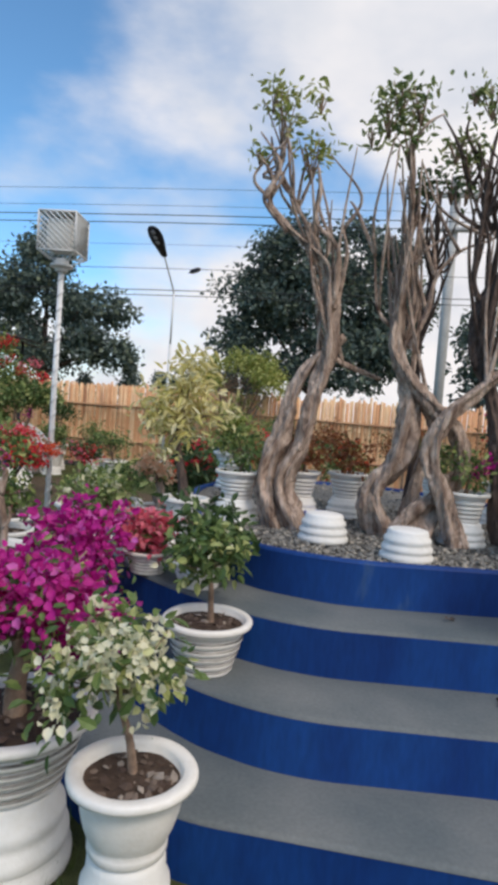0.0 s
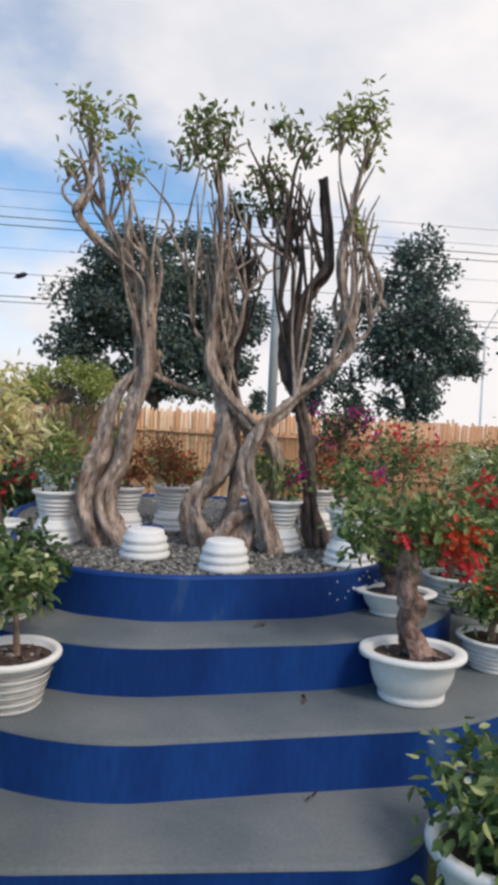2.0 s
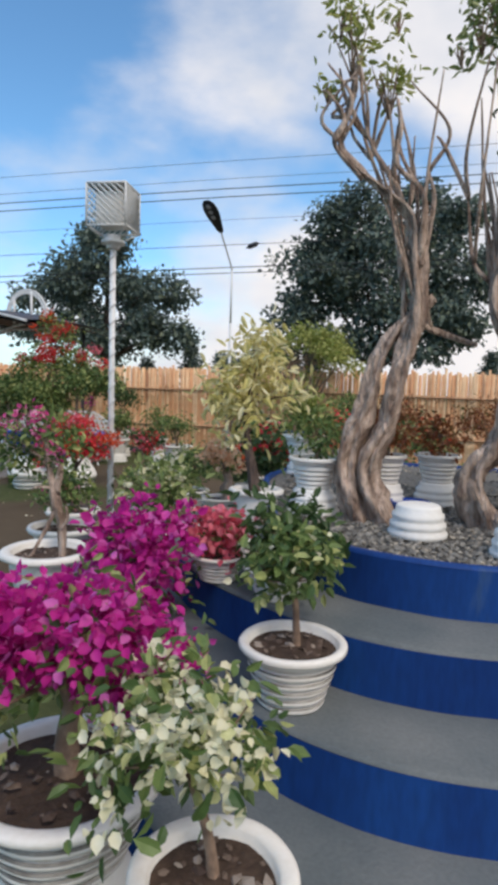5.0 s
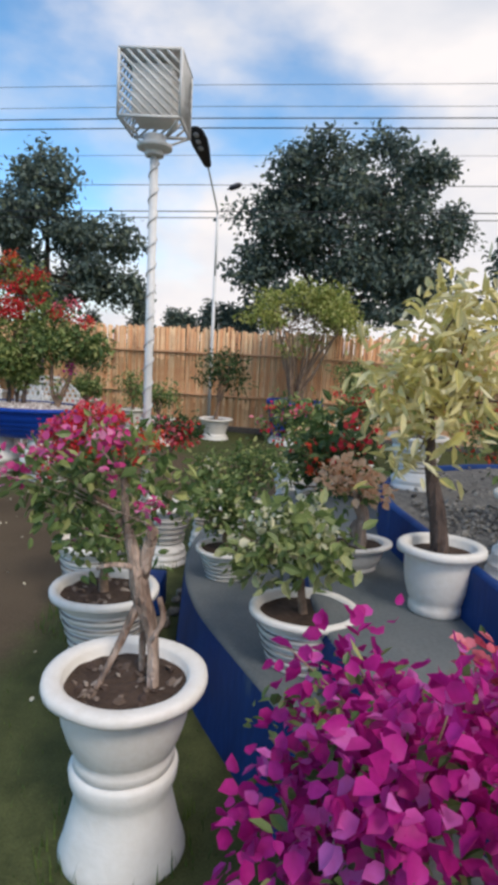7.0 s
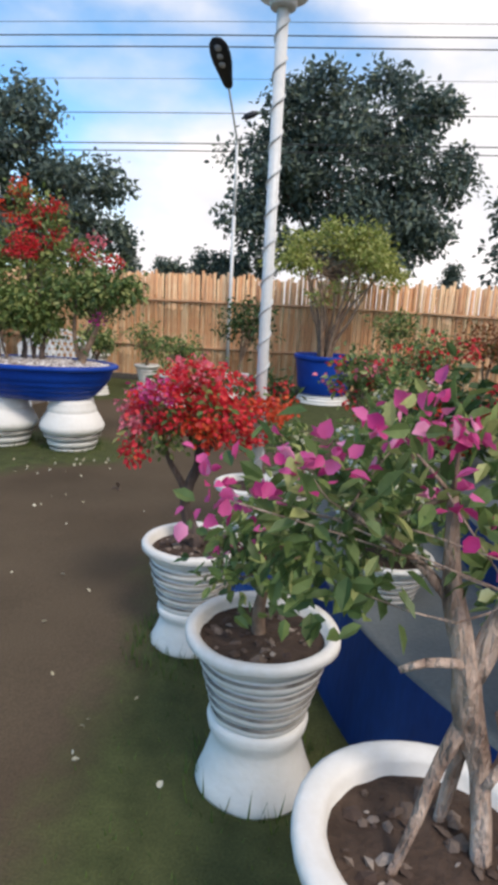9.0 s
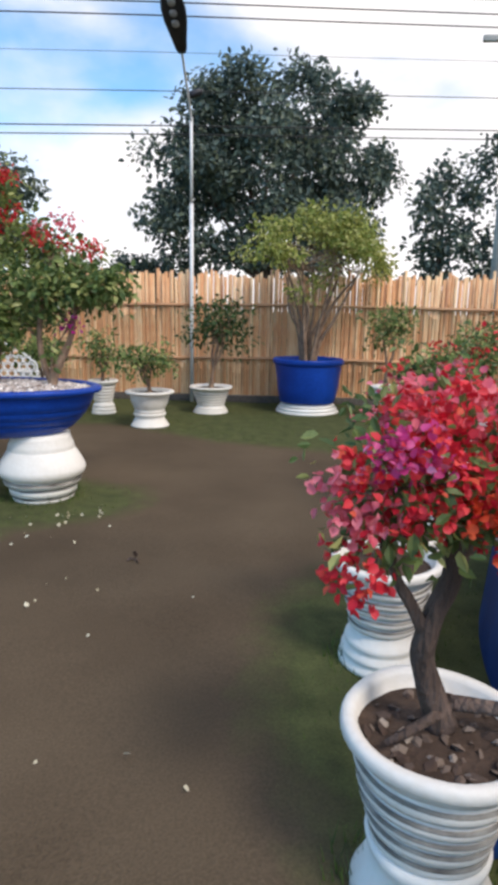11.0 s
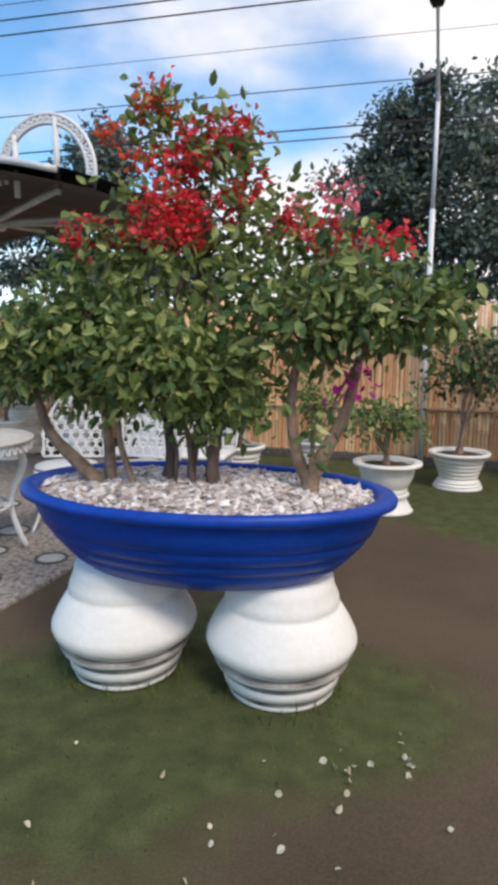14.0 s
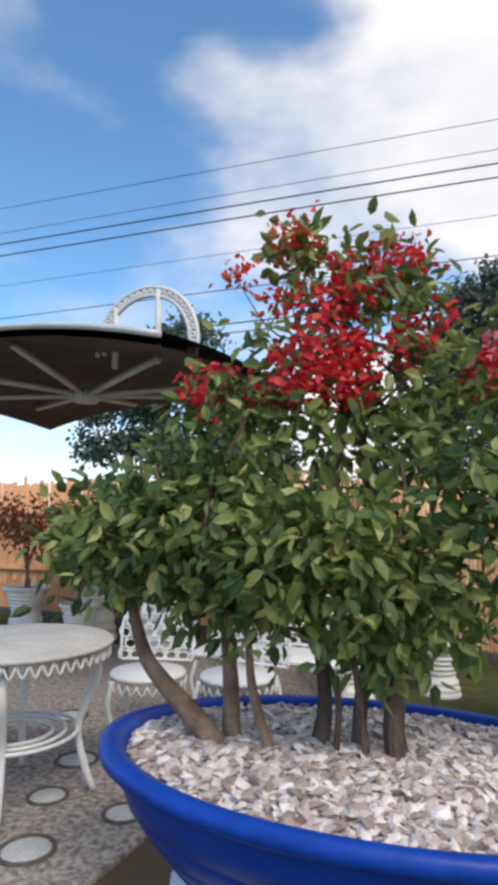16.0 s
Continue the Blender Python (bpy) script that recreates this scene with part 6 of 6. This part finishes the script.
tagged(part("grass", (gvv, gff), GRASS, smooth=False), "short mossy grass round the pots", "grass", kind="stuff")
tallv, tallf = [], []
for k in range(1000):
    c = [(-3.38, 8.25, 0.22), (-2.74, 8.19, 0.22), (-1.38, 4.93, 0.17), (0.44, 1.66, 0.2), (-0.80, 3.52, 0.2), (-1.065, 4.27, 0.17), (-1.335, 5.02, 0.17), (-1.10, 5.95, 0.16), (0.0, 1.98, 0.21)][k % 9]
    a, r = rngg.uniform(0, 6.28), c[2] * rngg.uniform(0.85, 1.35)
    x, y, h, b = c[0] + r * math.cos(a), c[1] + r * math.sin(a), rngg.uniform(0.03, 0.09), rngg.uniform(0, 6.28)
    o = len(tallv)
    dx, dy = math.cos(b), math.sin(b)
    tallv += [(x - dy * 0.003, y + dx * 0.003, 0), (x + dy * 0.003, y - dx * 0.003, 0), (x + dx * h * 0.3, y + dy * h * 0.3, h)]
    tallf.append((o, o + 1, o + 2))
tagged(part("grass_tuft", (tallv, tallf), GRASS, smooth=False), "longer grass blades at the feet of pots", "grass", kind="stuff")
pet = []
for k in range(66):
    c = [(-2.75, 7.55, 0.5), (-2.5, 7.66, 0.3), (-2.42, 7.72, 0.25), (-2.3, 5.3, 0.6), (-2.2, 6.6, 0.8), (-1.6, 4.4, 0.4), (-3.2, 7.3, 0.5)][k % 7]
    pet.append((c[0] + rngg.normal() * c[2] * 0.5, c[1] + rngg.normal() * c[2] * 0.4, 0.014, 0.004, 0.004, 0.002, 1))
tagged(part("fallen_petals", leaves(pet, 0.022, rngg, 0.9, droop=0.0), PETAL, smooth=False), "pale fallen petals scattered on the earth", "petals", kind="stuff")
dead = part("dead_leaf", leaves([(0, 0, 0.01, 0.02, 0.02, 0.006, 6)], 0.06, rngg, 0.5), DARKBARK)
dead.matrix_world = pose(-2.06, 6.99, 0.006)
tagged(dead, "dark curled dead leaf on bare earth", "leaf")


def rock(x, y, r, seed):
    bm = bmesh.new()
    bmesh.ops.create_icosphere(bm, subdivisions=3, radius=r)
    for v in bm.verts:
        v.co *= 1 + 0.35 * noise.noise(v.co * (1.6 / r) + Vector((seed, 0, 0)))
        v.co.z *= 0.65
    ob = part("rock", bm, RUBBLE)
    ob.matrix_world = pose(x, y, r * 0.3, 0, 0, seed * 50)
    return tagged(ob, "grey rounded garden stone beside the terrace", "rock", "garden stones")


for i, (x, y, r) in enumerate([(-0.98, 4.86, 0.06), (-0.94, 4.98, 0.045), (-0.90, 5.12, 0.04), (-0.89, 5.40, 0.04), (-1.03, 4.96, 0.035), (-0.87, 5.50, 0.035), (-0.91, 5.29, 0.03), (-0.86, 5.62, 0.045), (-0.90, 4.74, 0.035), (-0.85, 5.74, 0.03)]):
    rock(x, y, r, i * 2.3)

# ---- bamboo fence ----
FX, FY, FA = -1.5, 12.8, -12.0
fence = thing("bamboo_fence", pose(FX, FY, 0, 0, 0, FA), "tall fence of upright split bamboo with two rails", "fence")
for z in (0.62, 1.36):
    for u in np.arange(-12, 15, 3.0):
        part("rail", tube([(u, -0.035, z + 0.01 * math.sin(u), 0.02), (u + 1.5, -0.035, z + 0.012 * math.sin(u + 1.5), 0.02), (u + 3.0, -0.035, z + 0.01 * math.sin(u + 3), 0.02)], 8, 0.5), RAILWOOD, fence, "horizontal bamboo rail")
part("footing", moved(box(27, 0.16, 0.14, 0.01), pose(1.5, 0.03, 0.03)), DARKSTONE, fence, "low dark kerb")
rngf = np.random.default_rng(20)
slat_meshes = []
for k in range(8):
    h = 1.79 + rngf.uniform(-0.04, 0.05)
    me = bpy.data.meshes.new("slat")
    rings = []
    for z in [0.08, 0.42, 0.43, 0.44, 0.8, 0.81, 0.82, 1.2, 1.21, 1.22, h]:
        rr = 0.0222 + (0.0025 if abs(z % 0.39 - 0.04) < 0.006 else 0) * 1.0
        rings.append((rr + (0.002 if z in (0.43, 0.81, 1.21) else 0), z + (0.0 if z in (0.08, h) else k * 0.03)))
    v, f = lathe(rings, 7)
    v += [(0, 0, h)]
    f += [(i * len(rings) + len(rings) - 1, ((i + 1) % 7) * len(rings) + len(rings) - 1, len(v) - 1) for i in range(7)]
    me.from_pydata(v, [], f)
    me.materials.append(BAMBOO)
    me.shade_smooth()
    slat_meshes.append(me)
rest = []
u = -12.0
while u < 15.0:
    k = int(rngf.integers(0, 8))
    m = pose(u, rngf.uniform(-0.006, 0.012), rngf.uniform(-0.03, 0.03), 0, rngf.uniform(-0.6, 0.6), rngf.uniform(0, 360))
    if -5.2 < u < 5.6:
        ob = new("slat", slat_meshes[k])
        ob.parent = fence
        ob.matrix_local = m
    else:
        me = slat_meshes[k]
        rest.append(moved(([tuple(q.co) for q in me.vertices], [tuple(p.vertices) for p in me.polygons]), m))
    u += rngf.uniform(0.036, 0.0435)
far_slats = part("slats", merge(*rest), BAMBOO, fence)
far_slats["kind"] = "stuff"
